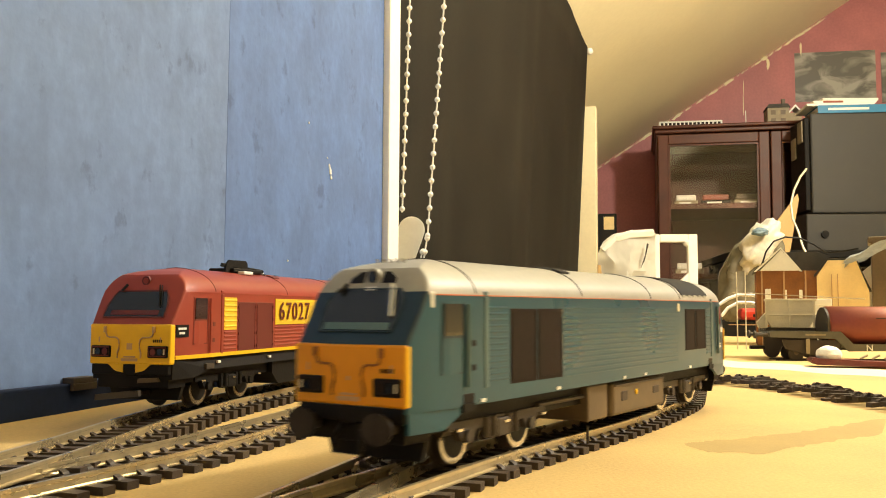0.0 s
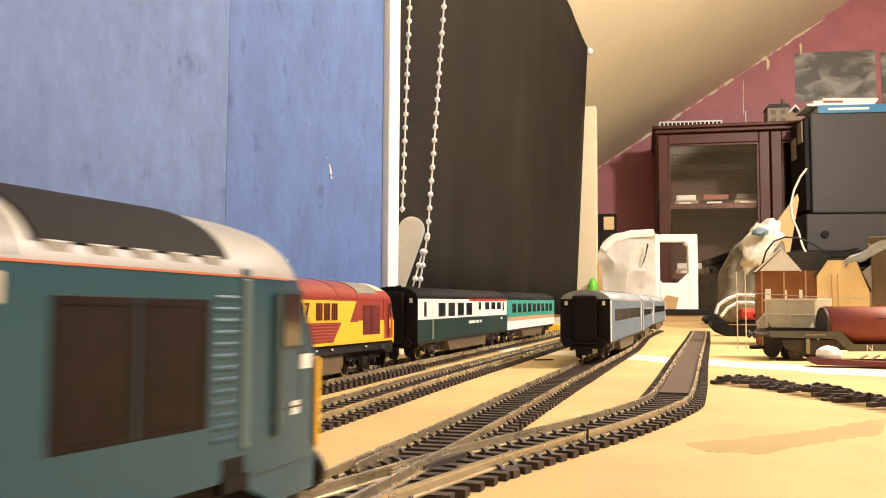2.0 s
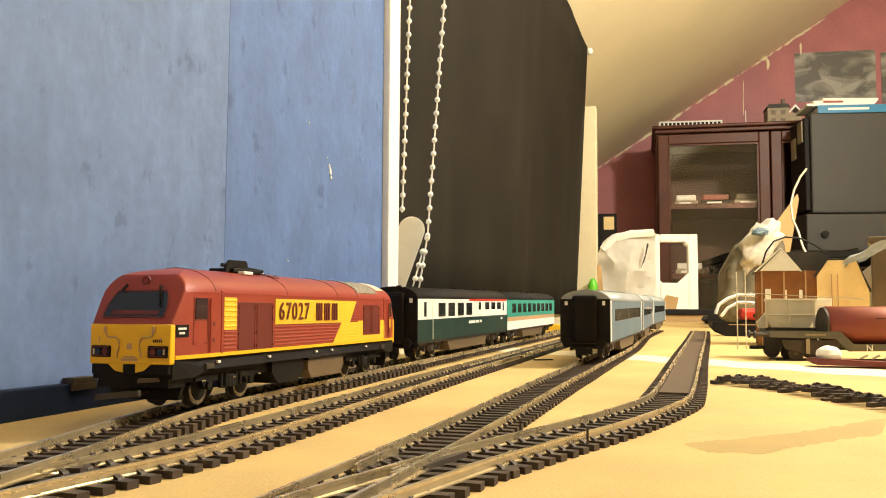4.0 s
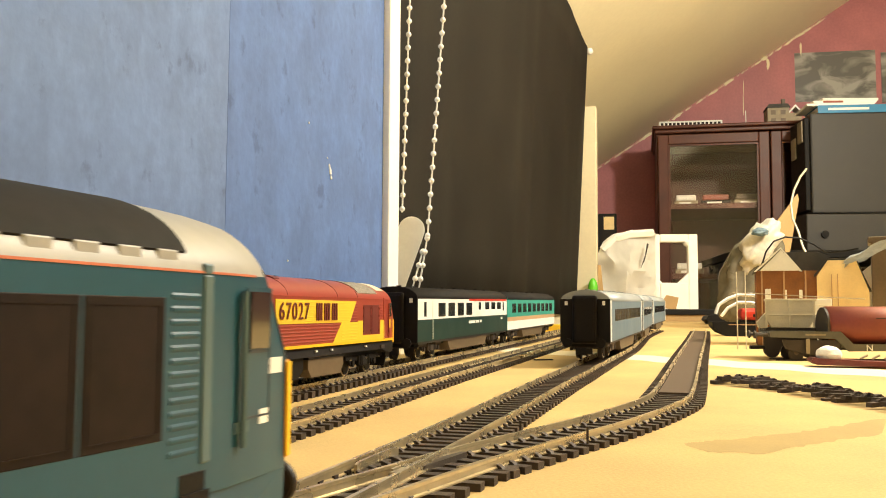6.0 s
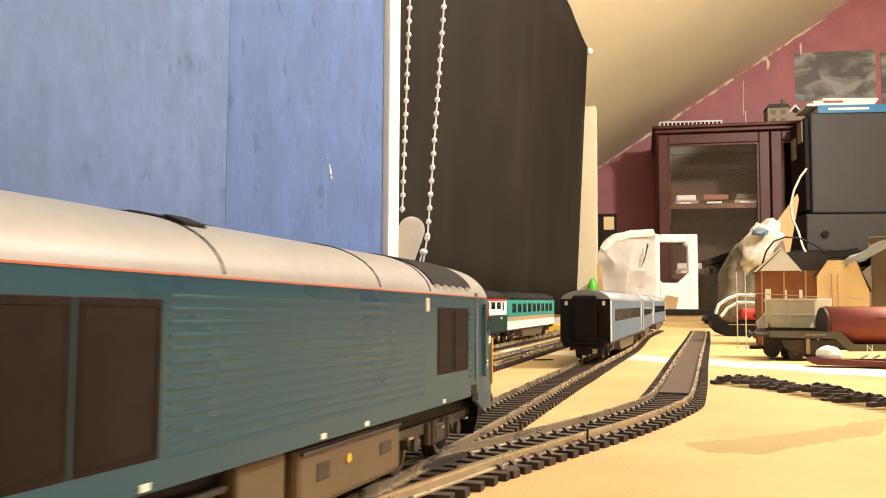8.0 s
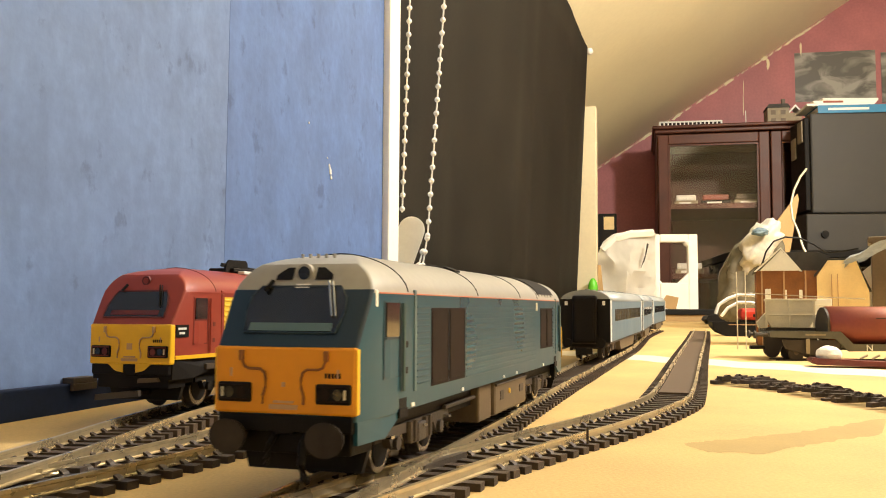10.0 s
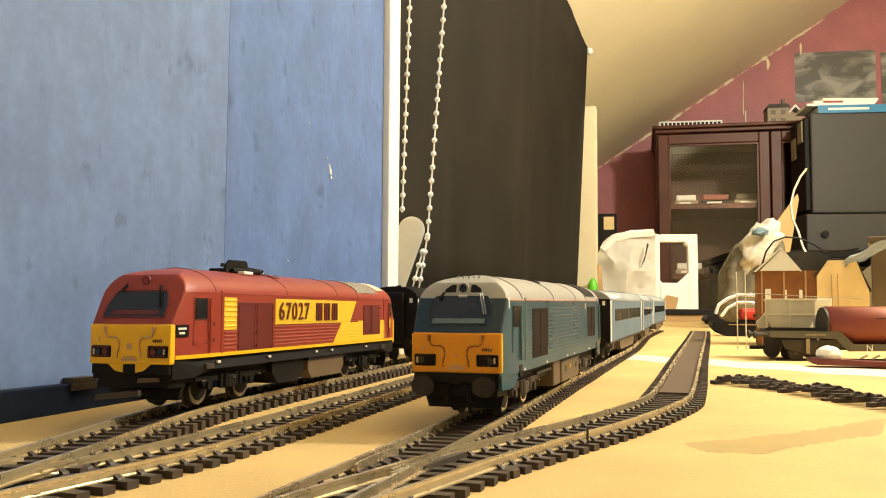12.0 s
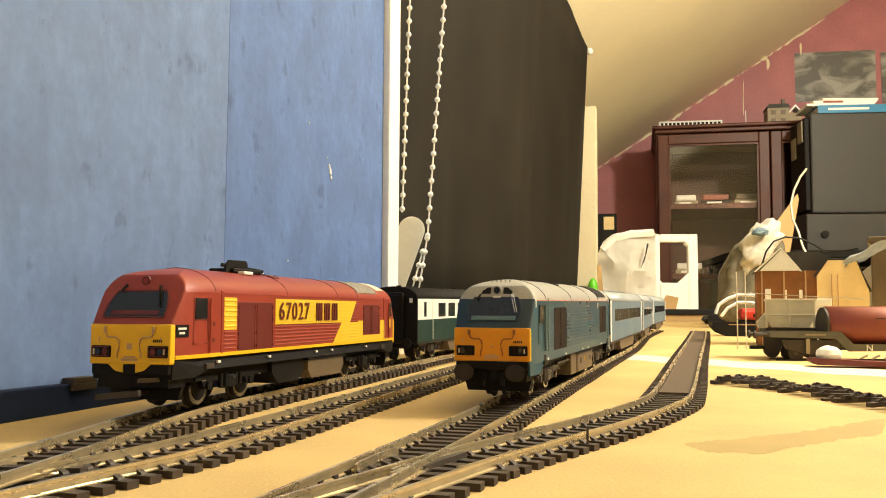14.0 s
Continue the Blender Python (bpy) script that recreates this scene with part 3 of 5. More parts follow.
def digits(parent, text, x, z, size, material, width, bold=False):
    """Raised lettering on the visible flank, read from outside."""
    for s in (1, -1):
        cu = bpy.data.curves.new("number_text", "FONT")
        cu.body, cu.size, cu.extrude, cu.align_x, cu.align_y = text, size * MM, 0.0001, "CENTER", "CENTER"
        cu.space_character = 1.15
        cu.offset = 0.00012 if bold else 0.0
        cu.materials.append(material)
        ob = new("number", cu)
        bpy.context.view_layer.update()
        k = width * MM / max(ob.dimensions.x, 1e-6)
        ob.matrix_basis = pose(x * MM, s * 18.45 * MM, z * MM, 90, 0, 180 if s > 0 else 0) @ Matrix.Diagonal((k, 1, 1, 1))
        ob.parent = parent
        tagged(ob, "dark fleet number")


def cab_end(ob, s, teal):
    """Windscreen, lamps, nose, buffer beam and coupling of one end; s: 1 front, -1 back."""
    face = part("cab_face", soften(face_skin(31.0, 43.2, 0.12, s)), M_NAVY if teal else M_RED, ob, "dark blue windscreen surround" if teal else "maroon windscreen surround")
    if teal:
        screen = [(11.6, 33.9), (12.6, 38.5), (12.0, 41.6), (10.0, 43.9), (-10.0, 43.9), (-12.0, 41.6), (-12.6, 38.5), (-11.6, 33.9)]
    else:
        screen = [(13.4, 33.4), (13.2, 37.5), (11.8, 41.2), (10.4, 42.9), (-10.4, 42.9), (-11.8, 41.2), (-13.2, 37.5), (-13.4, 33.4)]
    part("windscreen", on_face(bmesh.new(), screen, 0.45, s), M_GLASS, face, "smoked cab windscreen")
    rim = [(s * (end_surface(y, z) + 0.4), y, z) for y, z in screen + screen[:1]]
    part("windscreen_rim", tube(bmesh.new(), rim, 0.28 if teal else 0.35), M_NAVY if teal else M_REDDOOR, face)
    part("windscreen_sill", on_face(bmesh.new(), [(10.6, 34.3), (10.4, 36.0), (-10.4, 36.0), (-10.6, 34.3)], 0.58, s, 0.3), M_PALETEAL if teal else M_REDDOOR, face, "dull grey sill panel")
    for d, r in ((0, 0.3), (0.9, 0.2)):
        bm = rod(bmesh.new(), (s * (end_surface(8, 45) + 1.0), s * (7.0 + d), 45.0), (s * (end_surface(10, 37.4) + 0.9), s * (10.0 + d), 37.4), r, 6)
        part("wiper", bm, M_STEEL if teal else M_DARKGREY, face, "thin windscreen wiper")
    part("wiper", rod(bmesh.new(), (s * (end_surface(8, 45) + 0.7), -s * 7.4, 45.2), (s * (end_surface(8, 42) + 0.8), -s * 8.6, 43.0), 0.5, 6), M_BLACK, face)
    if teal:
        for m in (-1, 1):
            part("marker_panel", on_face(bmesh.new(), [(m * 2.9, 45.4), (m * 2.9, 48.2), (m * 4.6, 48.2), (m * 7.0, 46.6), (m * 7.2, 45.4)], 0.25, s), M_BLACK, face, "black marker window in the brow")
        part("brow_rail", rods([((s * (end_surface(0, 50) - 1.5), y, 50.6), (s * (end_surface(0, 50) - 1.5), y, 51.6)) for y in (-4, -2, 0, 2, 4)], 0.4), M_GREYROOF, face)
        part("brow_patch", on_face(bmesh.new(), [(2.0, 43.6), (2.0, 44.5), (-1.4, 44.5), (-1.4, 43.6)], 0.5, s), M_WHITE, face, "small white patch over the windscreen")
    z = 46.9 if teal else 46.6
    lamp = part("top_headlight", rod(bmesh.new(), (s * (end_x(z) - 1.5), 0, z), (s * (end_x(z) + 0.8), 0, z), 2.1 if teal else 1.7, 18), M_GREYROOF if teal else M_REDDOOR, face, "round top headlight housing")
    part("lens", rod(bmesh.new(), (s * (end_x(z) + 0.6), 0, z), (s * (end_x(z) + 1.0), 0, z), 1.5 if teal else 1.1, 16), M_GLASS if teal else M_RED, lamp, "dim lamp lens")
    # nose
    # the teal nose is yellow with its shade put into the colour
    nose = part("nose_panel", boxes((s * (118.3 if teal else 117.2), s * 120.0, -17.95, 17.95, 16.8, 31.0), bevel=0.6), M_YELLOW_SHADE if teal else M_YELLOW, ob, "yellow nose panel, coloured darker as in shade" if teal else "bright yellow nose panel")
    for m in (-1, 1):
        if teal:
            # lit side of the same yellow nose, painted as a brighter strip
            part("lit_nose_edge", boxes((s * 118.5, s * 119.7, m * 17.9, m * 18.15, 17.2, 30.6)), M_YELLOW, nose, "yellow side edge, coloured brighter as if lit")
        else:
            bm = prism(bmesh.new(), [(m * 2.8, 17.0), (m * 9.6, 17.0), (m * 6.4, 14.6), (m * 2.8, 13.9)], s * 118.4, s * 120.1, axis="x")
            part("valance", bm, M_YELLOW, nose, "yellow lower valance")
        y = m * 12.6
        light = part("headlight", boxes((s * 119.6, s * 120.6, y - 4.4, y + 4.4, 19.2, 23.4), bevel=0.5), M_BLACK, nose, "dark rectangular headlight cluster")
        part("lamp_bezel", tube(bmesh.new(), [(s * 120.6, y + a, 21.3 + c) for a, c in ((-3.7, -1.5), (3.7, -1.5), (3.7, 1.5), (-3.7, 1.5), (-3.7, -1.5))], 0.22, 4), M_DOOR if teal else M_REDDOOR, light, "dark lamp bezel")
        for d, k in ((-1.9, M_DOOR if teal else M_REDDOOR), (1.2, M_GLASS)):
            part("lens", rod(bmesh.new(), (s * 120.5, y + m * d, 21.3), (s * 120.8, y + m * d, 21.3), 1.2, 14), k, light, "unlit lamp lens")
        # white reflection on the dark cluster, drawn as a pale upright bar
        part("lamp_glint", boxes((s * 120.5, s * 120.8, y + m * 2.7, y + m * 3.3, 20.3, 22.3)), M_HOPPER, light, "pale bar painted as a reflection on the lamp")
        pts = [(m * 10.8, 29.8), (m * 10.6, 28.0), (m * 10.0, 26.7), (m * 8.8, 26.3), (m * 6.0, 26.3), (m * 4.9, 25.6), (m * 4.5, 24.2), (m * 4.6, 22.4), (m * 5.2, 20.8), (m * 5.2, 19.0)]
        part("air_hose", tube(bmesh.new(), [(s * 120.3, y, z) for y, z in pts], 0.3), M_BRICK if teal else M_TAN, nose, "thin brown hose")
        part("hose_tap", boxes((s * 120.0, s * 120.8, m * 10.8 - 0.6, m * 10.8 + 0.6, 28.0, 30.2), bevel=0.2), M_BRICK if teal else M_TAN, nose)
        part("data_bar", boxes((s * 120.0, s * 120.2, m * 13.4, m * 13.9, 24.6, 26.4)), M_TAN, nose)
    part("nose_badge", boxes((s * 120.0, s * 120.25, -1.2, 1.2, 22.0, 24.2), bevel=0.05) if not teal else boxes((s * 120.0, s * 120.25, -0.4, 0.4, 22.6, 23.6)), M_TAN, nose)
    part("warning_label", boxes((s * 120.0, s * 120.2, -3.6, 3.6, 17.9, 18.9), (s * 120.0, s * 120.2, -2.6, 2.6, 19.2, 19.7)), M_TAN, nose)
    part("coupling_number", boxes(*[(s * 120.0, s * 120.2, s * (10.4 + k * 0.85), s * (10.9 + k * 0.85), 24.6, 25.6) for k in range(5)]), M_DOOR, nose)
    # headstock, buffers, coupling
    beam = part("buffer_beam", boxes((s * 108, s * 119.75, -17.0, 17.0, 13.2, 16.78), (s * 108, s * 117.6, -15.6, 15.6, 8.4, 13.2), bevel=0.3), M_BLACK, ob, "black buffer beam")
    part("draw_hook_block", boxes((s * 117, s * 119.8, -2.6, 2.6, 12.6, 16.9), bevel=0.4), M_BLACK, beam)
    for y in (-12.2, 12.2) if teal else ():
        bm = rod(bmesh.new(), (s * 117, y, 12.6), (s * 123, y, 12.6), 2.0, 12)
        bmesh.ops.create_cone(bm, cap_ends=True, segments=24, radius1=3.9, radius2=4.2, depth=1.2, matrix=Matrix.Translation((s * 123.4, y, 12.4)) @ Matrix.Diagonal((1, 1.15, 0.88, 1)) @ Matrix.Rotation(math.pi / 2 * s, 4, "Y"))
        bmesh.ops.bevel(bm, geom=[e for e in bm.edges if e.calc_length() < 1.4 and abs(e.verts[0].co.x - e.verts[1].co.x) < 0.05], offset=0.25, segments=2, affect="EDGES")
        part("buffer", bm, M_BUFFER, beam, "dark oval buffer")
    if teal:
        pts = [(118, 5.0, 12.5), (121, 5.4, 11.0), (122, 5.8, 7.0), (121.5, 6.2, 4.2), (120.4, 6.6, 3.4)]
        part("brake_hose", tube(bmesh.new(), [(s * x, s * y, z) for x, y, z in pts], 0.95, 8), M_BLACK, beam, "black brake hose")
        pts = [(118, -3.0, 12.5), (120.5, -3.2, 10.5), (121, -3.6, 8.0), (120.4, -3.8, 6.6)]
        part("brake_hose", tube(bmesh.new(), [(s * x, s * y, z) for x, y, z in pts], 0.8, 8), M_BLACK, beam, "black brake hose")
    else:
        bm = boxes((s * 110, s * 126, -2.4, 2.4, 5.6, 7.2), bevel=0.3)
        prism(bm, [(-9.5, 4.6), (9.5, 6.4), (9.5, 8.4), (4.0, 8.0), (-9.5, 6.6)], s * 125.2, s * 126.8, axis="x")
        part("coupling", bm, M_FRAME, beam, "dull grey tension lock coupling")
        part("step_plate", prism(bmesh.new(), [(3.0, 10.2), (12.5, 10.8), (11.6, 12.2), (3.4, 11.8)], s * 118.0, s * 119.2, axis="x"), M_TANK, beam, "pale grey step plate")
    part("snowplough", prism(bmesh.new(), [(-14, 3.6), (14, 3.6), (15.5, 8.6), (-15.5, 8.6)], s * 108.5, s * 110, axis="x"), M_BLACK, beam)


def locomotive(name, label, teal):
    body = M_TEAL if teal else M_RED
    ob = thing(name, 0, 0, 0, 0, label, "model locomotive", "model locomotives")
    low = 15.6 if teal else 18.6
    core = shell([low, 24, 30.9, 31.1, 34, 38, 41.5, 42.5])
    shell_part = part("body", soften(core), body, ob, "teal ribbed body shell" if teal else "maroon ribbed body shell")
    for s in (-1, 1) if teal else ():
        for q in (-1, 1):
            part("cab_skirt", prism(bmesh.new(), [(s * 95, 15.65), (s * 106, 10.8), (s * 118.4, 10.8), (s * 118.6, 15.65)], q * 16.6, q * 17.68), body, ob, "teal skirt under the cab")
    if not teal:
        bm = prism(bmesh.new(), [(-118.0, 11.5), (-106, 11.5), (-95, 14.0), (95, 14.0), (106, 11.5), (118.0, 11.5), (118.0, 18.58), (-118.0, 18.58)], -17.5, 17.5)
        part("skirt", bm, M_BLACK, ob, "black lower skirt")
        flank("waist_stripe", -117, 117, 18.5, 19.9, 0.25, 0.6, M_YELLOW, ob, "yellow waist stripe")
    dome = 42.5 + (ROOF_TOP - 42.5) * np.sin(np.linspace(0, math.pi / 2, 16))
    roof = part("roof", soften(shell([*dome])), M_GREYROOF if teal else M_RED, ob, "light grey domed roof" if teal else "maroon domed roof")
    if teal:
        flank("cantrail_line", -109, 109, 42.35, 42.65, 0.05, 0.6, M_ORANGERED, ob, "thin orange cantrail line")
    else:
        flank("cantrail_bead", -109, 109, 42.2, 42.6, 0.1, 0.7, M_RED, ob)
    # roof fittings
    for x in (92, 30, -28, -56 if not teal else -59):
        arch = [(half_at(z), z) for z in 43 + (ROOF_TOP - 43) * np.sin(np.linspace(0, math.pi / 2, 9))]
        pts = [(x, y, z + 0.02) for y, z in arch] + [(x, -y, z + 0.02) for y, z in arch[-2::-1]]
        part("roof_seam", tube(bmesh.new(), pts, 0.24, 4), M_DARKGREY if teal else M_REDDOOR, roof)
    if teal:
        fan = part("roof_grille", roof_skin(-94, -62), M_DARKGREY, roof, "dark roof fan grille")
        for k in range(5):
            for s in (-1, 1):
                part("roof_bracket", boxes((-92.4 + k * 6.4, -88.8 + k * 6.4, s * 16.3, s * 17.35, 43.5, 44.9), bevel=0.2), M_GREYROOF, fan)
    else:
        fan = part("roof_grille", roof_skin(-88, -58, zmin=45.4), M_MESH, roof, "grey mesh roof fan grille")
        part("grille_frame", boxes(*[(-88.5, -57.5, s * 15.9, s * 16.5, 45.1, 45.9) for s in (-1, 1)]), M_HOPPER, fan)
        part("roof_panel", roof_skin(-104, -92, out=0.15, zmin=47.5), M_HOPPER, roof, "pale grey roof panel")
    part("exhaust_hatch", boxes((22, 31, -2.5, 2.5, 51.6, 52.6), (7, 20, -1.5, 1.5, 51.6, 52.5), bevel=0.3), M_DARKGREY, roof, "dark exhaust hatch")
    for s in (-1, 1):
        hatch = boxes((23, 29, s * 6.0, s * 10.0, 50.4, 51.5), bevel=0.3)
        bmesh.ops.rotate(hatch, cent=(26, s * 8, 51), verts=hatch.verts, matrix=Matrix.Rotation(-s * 0.35, 3, "X"))
        part("roof_hatch", hatch, M_DARKGREY if teal else M_REDDOOR, roof)
    for s in (1, -1):
        cab_end(ob, s, teal)
    # flanks
    dark = M_DOOR if teal else M_REDDOOR
    for x0, x1, z0, z1 in ((75.0, 60.0, 19.5, 39.3), (59.6, 44.2, 19.5, 39.3), (-64.0, -76.7, 23.0, 39.3), (-77.1, -89.8, 23.0, 39.3)):
        for door, s in zip(flank("access_door", x0, x1, z0, z1, 0.1, 0.9, dark, ob, "brown mesh access door" if teal else "dark red access door", bevel=0.12), (-1, 1)):
            edge = boxes(*[(x1 + 0.9, x0 - 0.9, s * 17.8, s * 17.9, z - 0.1, z + 0.1) for z in (z0 + 0.9, z1 - 0.9)], *[(x - 0.1, x + 0.1, s * 17.8, s * 17.9, z0 + 0.9, z1 - 0.9) for x in (x1 + 0.9, x0 - 0.9)])
            part("door_frame", edge, dark, door)
            if not teal:
                part("hinge", boxes(*[(x - 0.5, x + 0.5, s * 17.7, s * 18.1, z - 0.5, z + 0.5) for x in (x0 - 0.6, x1 + 0.6) for z in np.linspace(z0 + 2, z1 - 2, 4)]), dark, door)
    ribs("rib", -55.0, 42.5, 18.8 if teal else 20.4, 40.4, 13, 0.085 if teal else 0.18, body, shell_part)
    ribs("rib", 76.2, 85.6, 20.4, 40.2 if teal else 28.2, 13 if teal else 5, 0.1 if teal else 0.2, body, shell_part)
    ribs("rib", -96.2, -91.0, 20.4, 40.2, 13, 0.14, body, shell_part)
    for s in (-1, 1):
        pillar, rail, pane = (87.2, 96.6, (98.6, 106.4)) if s > 0 else (-97.8, -105.4, (-112.8, -107.2))
        for q in (-1, 1):
            part("handrail", rods([((rail, q * 18.3, 20.2), (rail, q * 18.3, 40.4))], 0.5 if teal else 0.35), M_PALETEAL if teal else M_RED, ob, "vertical cab handrail")
            strip = boxes((pillar - 0.9, pillar + 0.9, q * 17.2, q * 18.0, 19.4, 42.2), (pillar - 0.9, pillar + 0.9, q * 16.2, q * 17.9, 42.2, 43.6), bevel=0.25)
            part("pillar", strip, M_PALETEAL if teal else M_RED, ob, "raised pillar strip behind the cab")
            for z in (24, 30) if s > 0 else ():
                part("step_recess", boxes((rail - s * 3.4 - 0.8, rail - s * 3.4 + 0.8, q * 17.5, q * 17.85, z, z + 1.5)), M_BLACK if teal else M_REDDOOR, ob)
        for cab, q in zip(flank("cab_door", pane[0] - 0.9, pane[1] + 0.9, 23.6, 41.0, 0.08, 0.5, body, ob), (-1, 1)):
            lo, hi = pane[0] + 0.2, pane[1] - 0.2
            part("cab_window", boxes((lo, hi, q * 17.3, q * 18.08, 32.8, 40.4)), M_GLASS, cab, "dark cab side window")
            gap = boxes((lo - 0.8, lo - 0.5, q * 17.5, q * 17.86, 23.8, 40.8), (hi + 0.5, hi + 0.8, q * 17.5, q * 17.86, 23.8, 40.8), (lo - 1.0, hi + 1.0, q * 17.5, q * 17.86, 23.6, 23.9), (lo, hi, q * 17.5, q * 17.95, 32.2, 32.7))
            part("door_gap", gap, M_NAVY if teal else M_REDDOOR, cab)
        flank("lamp_iron", s * 98.5, s * 93.0, 14.2, 16.2, 0.4, 1.0, M_BLACK if teal else M_FRAME, ob)
        if teal:
            flank("step_hole", s * 93, s * 98, 16.0, 18.6, 0.1, 0.4, M_BLACK, ob, "dark step recess", bevel=0.15)
        if s < 0 and teal:
            flank("data_panel", s * 113, s * 117, 29.2, 31.4, 0.15, 0.4, M_WHITE, ob, "small white data panel")
            flank("data_panel", s * 110.5, s * 113, 22.6, 24.6, 0.15, 0.4, M_WHITE, ob, "small white data panel")
            flank("data_panel", s * 104.0, s * 107.4, 22.0, 23.4, 0.2, 0.4, M_PALETEAL, ob)
        if s > 0 and teal:
            # highlight on the cab's top corner, painted as a white patch
            flank("shoulder_highlight", 109.6, 111.0, 39.4, 43.2, 0.1, 1.2, M_WHITE, ob, "white patch painted as a highlight on the corner", bevel=0.3)
    if teal:
        flank("data_panel", -57.8, -55.2, 38.2, 41.4, 0.3, 0.9, M_HOPPER, ob, "small pale data panel", bevel=0.3)
    for x in (88, 46, -3, -22, -70):
        flank("lifting_point", x, x + 2.0, 16.0, 16.9, 0.3, 0.8, M_WHITE, ob, "small pale lifting point")
    # underneath
    part("underframe", boxes((-107, 107, -13.5, 13.5, 9.5, 15.5)), M_BLACK, ob)
    for x in (74, -74):
        bogie(ob, x, 16.5, M_FRAME if teal else M_BLACK)
    if teal:
        tank = part("fuel_tank", boxes((-44, 4, -16.2, 16.2, 3.8, 14.8), bevel=1.2), M_TANK, ob, "brown grey fuel tank")
        part("tank_rail", boxes((-43, 3, -16.7, 16.7, 13.4, 14.2), bevel=0.2), M_FRAME, tank)
        part("tank_recess", boxes((-38, -32, -16.4, 16.4, 8.8, 11.4), (-8, -3, -16.4, 16.4, 8.4, 11.6), bevel=0.15), M_FRAME, tank)
        for s in (-1, 1):
            part("filler_cap", rod(bmesh.new(), (-16, s * 16.0, 10.6), (-16, s * 16.6, 10.6), 0.9, 12), M_YELLOW, tank, "small yellow filler cap")
        part("equipment_box", boxes((8, 23, -16.0, 16.0, 4.0, 15.2), bevel=0.6), M_TANK, ob, "pale brown equipment box")
        part("pipe_run", rods([((24, s * 14.5, 12), (54, s * 14.5, 12)) for s in (-1, 1)], 0.7), M_FRAME, ob)
    else:
        tank = part("fuel_tank", prism(bmesh.new(), [(-38, 13.8), (-40, 9), (-36, 4), (0, 4), (4, 8), (4, 13.8)], -16.2, 16.2), M_TANK, ob, "brown grey fuel tank")
        part("tank_rail", boxes((-40, 5, -16.9, 16.9, 12.6, 13.6), bevel=0.2), M_BLACK, tank)
        part("equipment_box", prism(bmesh.new(), [(8, 14), (8, 8), (14, 4), (34, 4), (40, 9), (40, 14)], -15.5, 15.5), M_BLACK, ob, "black equipment box")
        ribs("louvre", 76.3, 85.7, 28.8, 40.8, 6, 0.32, M_GOLD, ob)
        flank("louvre_panel", 76.1, 85.9, 28.4, 41.0, 0.12, 0.6, M_GOLD, ob, "yellow louvre panel")
        for s in (-1, 1):
            bm = prism(bmesh.new(), [(42.6, 29.9), (42.6, 41.0), (-53, 41.0), (-44, 29.9)], s * 17.3, s * 18.0)
            prism(bm, [(-33, 29.88), (-56, 29.88), (-56, 19.9), (-22, 19.9)], s * 17.3, s * 17.95)
            prism(bm, [(-56.05, 19.9), (-99, 19.9), (-99, 30.6), (-91, 30.6), (-91, 22.6), (-63.2, 22.6), (-63.2, 30.6), (-56.05, 30.6)], s * 17.3, s * 17.96)
            part("yellow_flash", bm, M_GOLD, ob, "yellow livery flash on the flank")
        ribs("yellow_rib", -44, 42, 30.2, 40.8, 6, 0.36, M_GOLD, ob)
        ribs("yellow_rib", -55, -33, 20.2, 29.6, 6, 0.36, M_GOLD, ob)
        digits(ob, "67027", 24, 35.3, 11.0, M_REDDOOR, 31)
        # the operator's lettering is kept as plain shapes
        for x in (-3.5, -13, -22.5):
            for s in (-1, 1):
                bm = boxes(*[(x - 3.4 + k * 2.6, x - 1.8 + k * 2.6, s * 18.2, s * 18.5, 31.2, 39.6) for k in range(3)])
                part("lettering_bar", bm, M_REDDOOR, ob, "dark red lettering drawn as bars")
        for plate, s in zip(flank("nameplate", 110.0, 117.0, 26.4, 30.8, 0.3, 0.6, M_BLACK, ob, "small black nameplate"), (-1, 1)):
            part("plate_bar", boxes((111.6, 116.0, s * 17.9, s * 18.15, 29.0, 29.8), (112.4, 115.4, s * 17.9, s * 18.15, 27.4, 28.2)), M_WHITE, plate)
        flank("number_panel", -111.0, -108.4, 26.0, 31.0, 0.2, 0.4, M_GOLD, ob)
    # the cabs narrow towards the nose
    for me in {o.data for o in ob.children_recursive if o.type == "MESH"}:
        for v in me.vertices:
            e = abs(v.co.x) - 0.104
            if e > 0:
                v.co.y *= 1 - 0.085 * min(1, e / 0.016)
    return ob


LOCO_TEAL = locomotive("diesel_locomotive", "teal model diesel locomotive with grey roof and yellow nose", True)
LOCO_RED = locomotive("diesel_locomotive", "maroon model diesel locomotive with yellow nose and yellow flash", False)
LOCO_RED.matrix_basis = pose(-78 * MM, 431.2 * MM, (TOP + 1.2 + rise(431)) * MM, 0, 0.3, -105.8)


# ---------------------------------------------------------------- coaches
COACH_TOP = 50.6


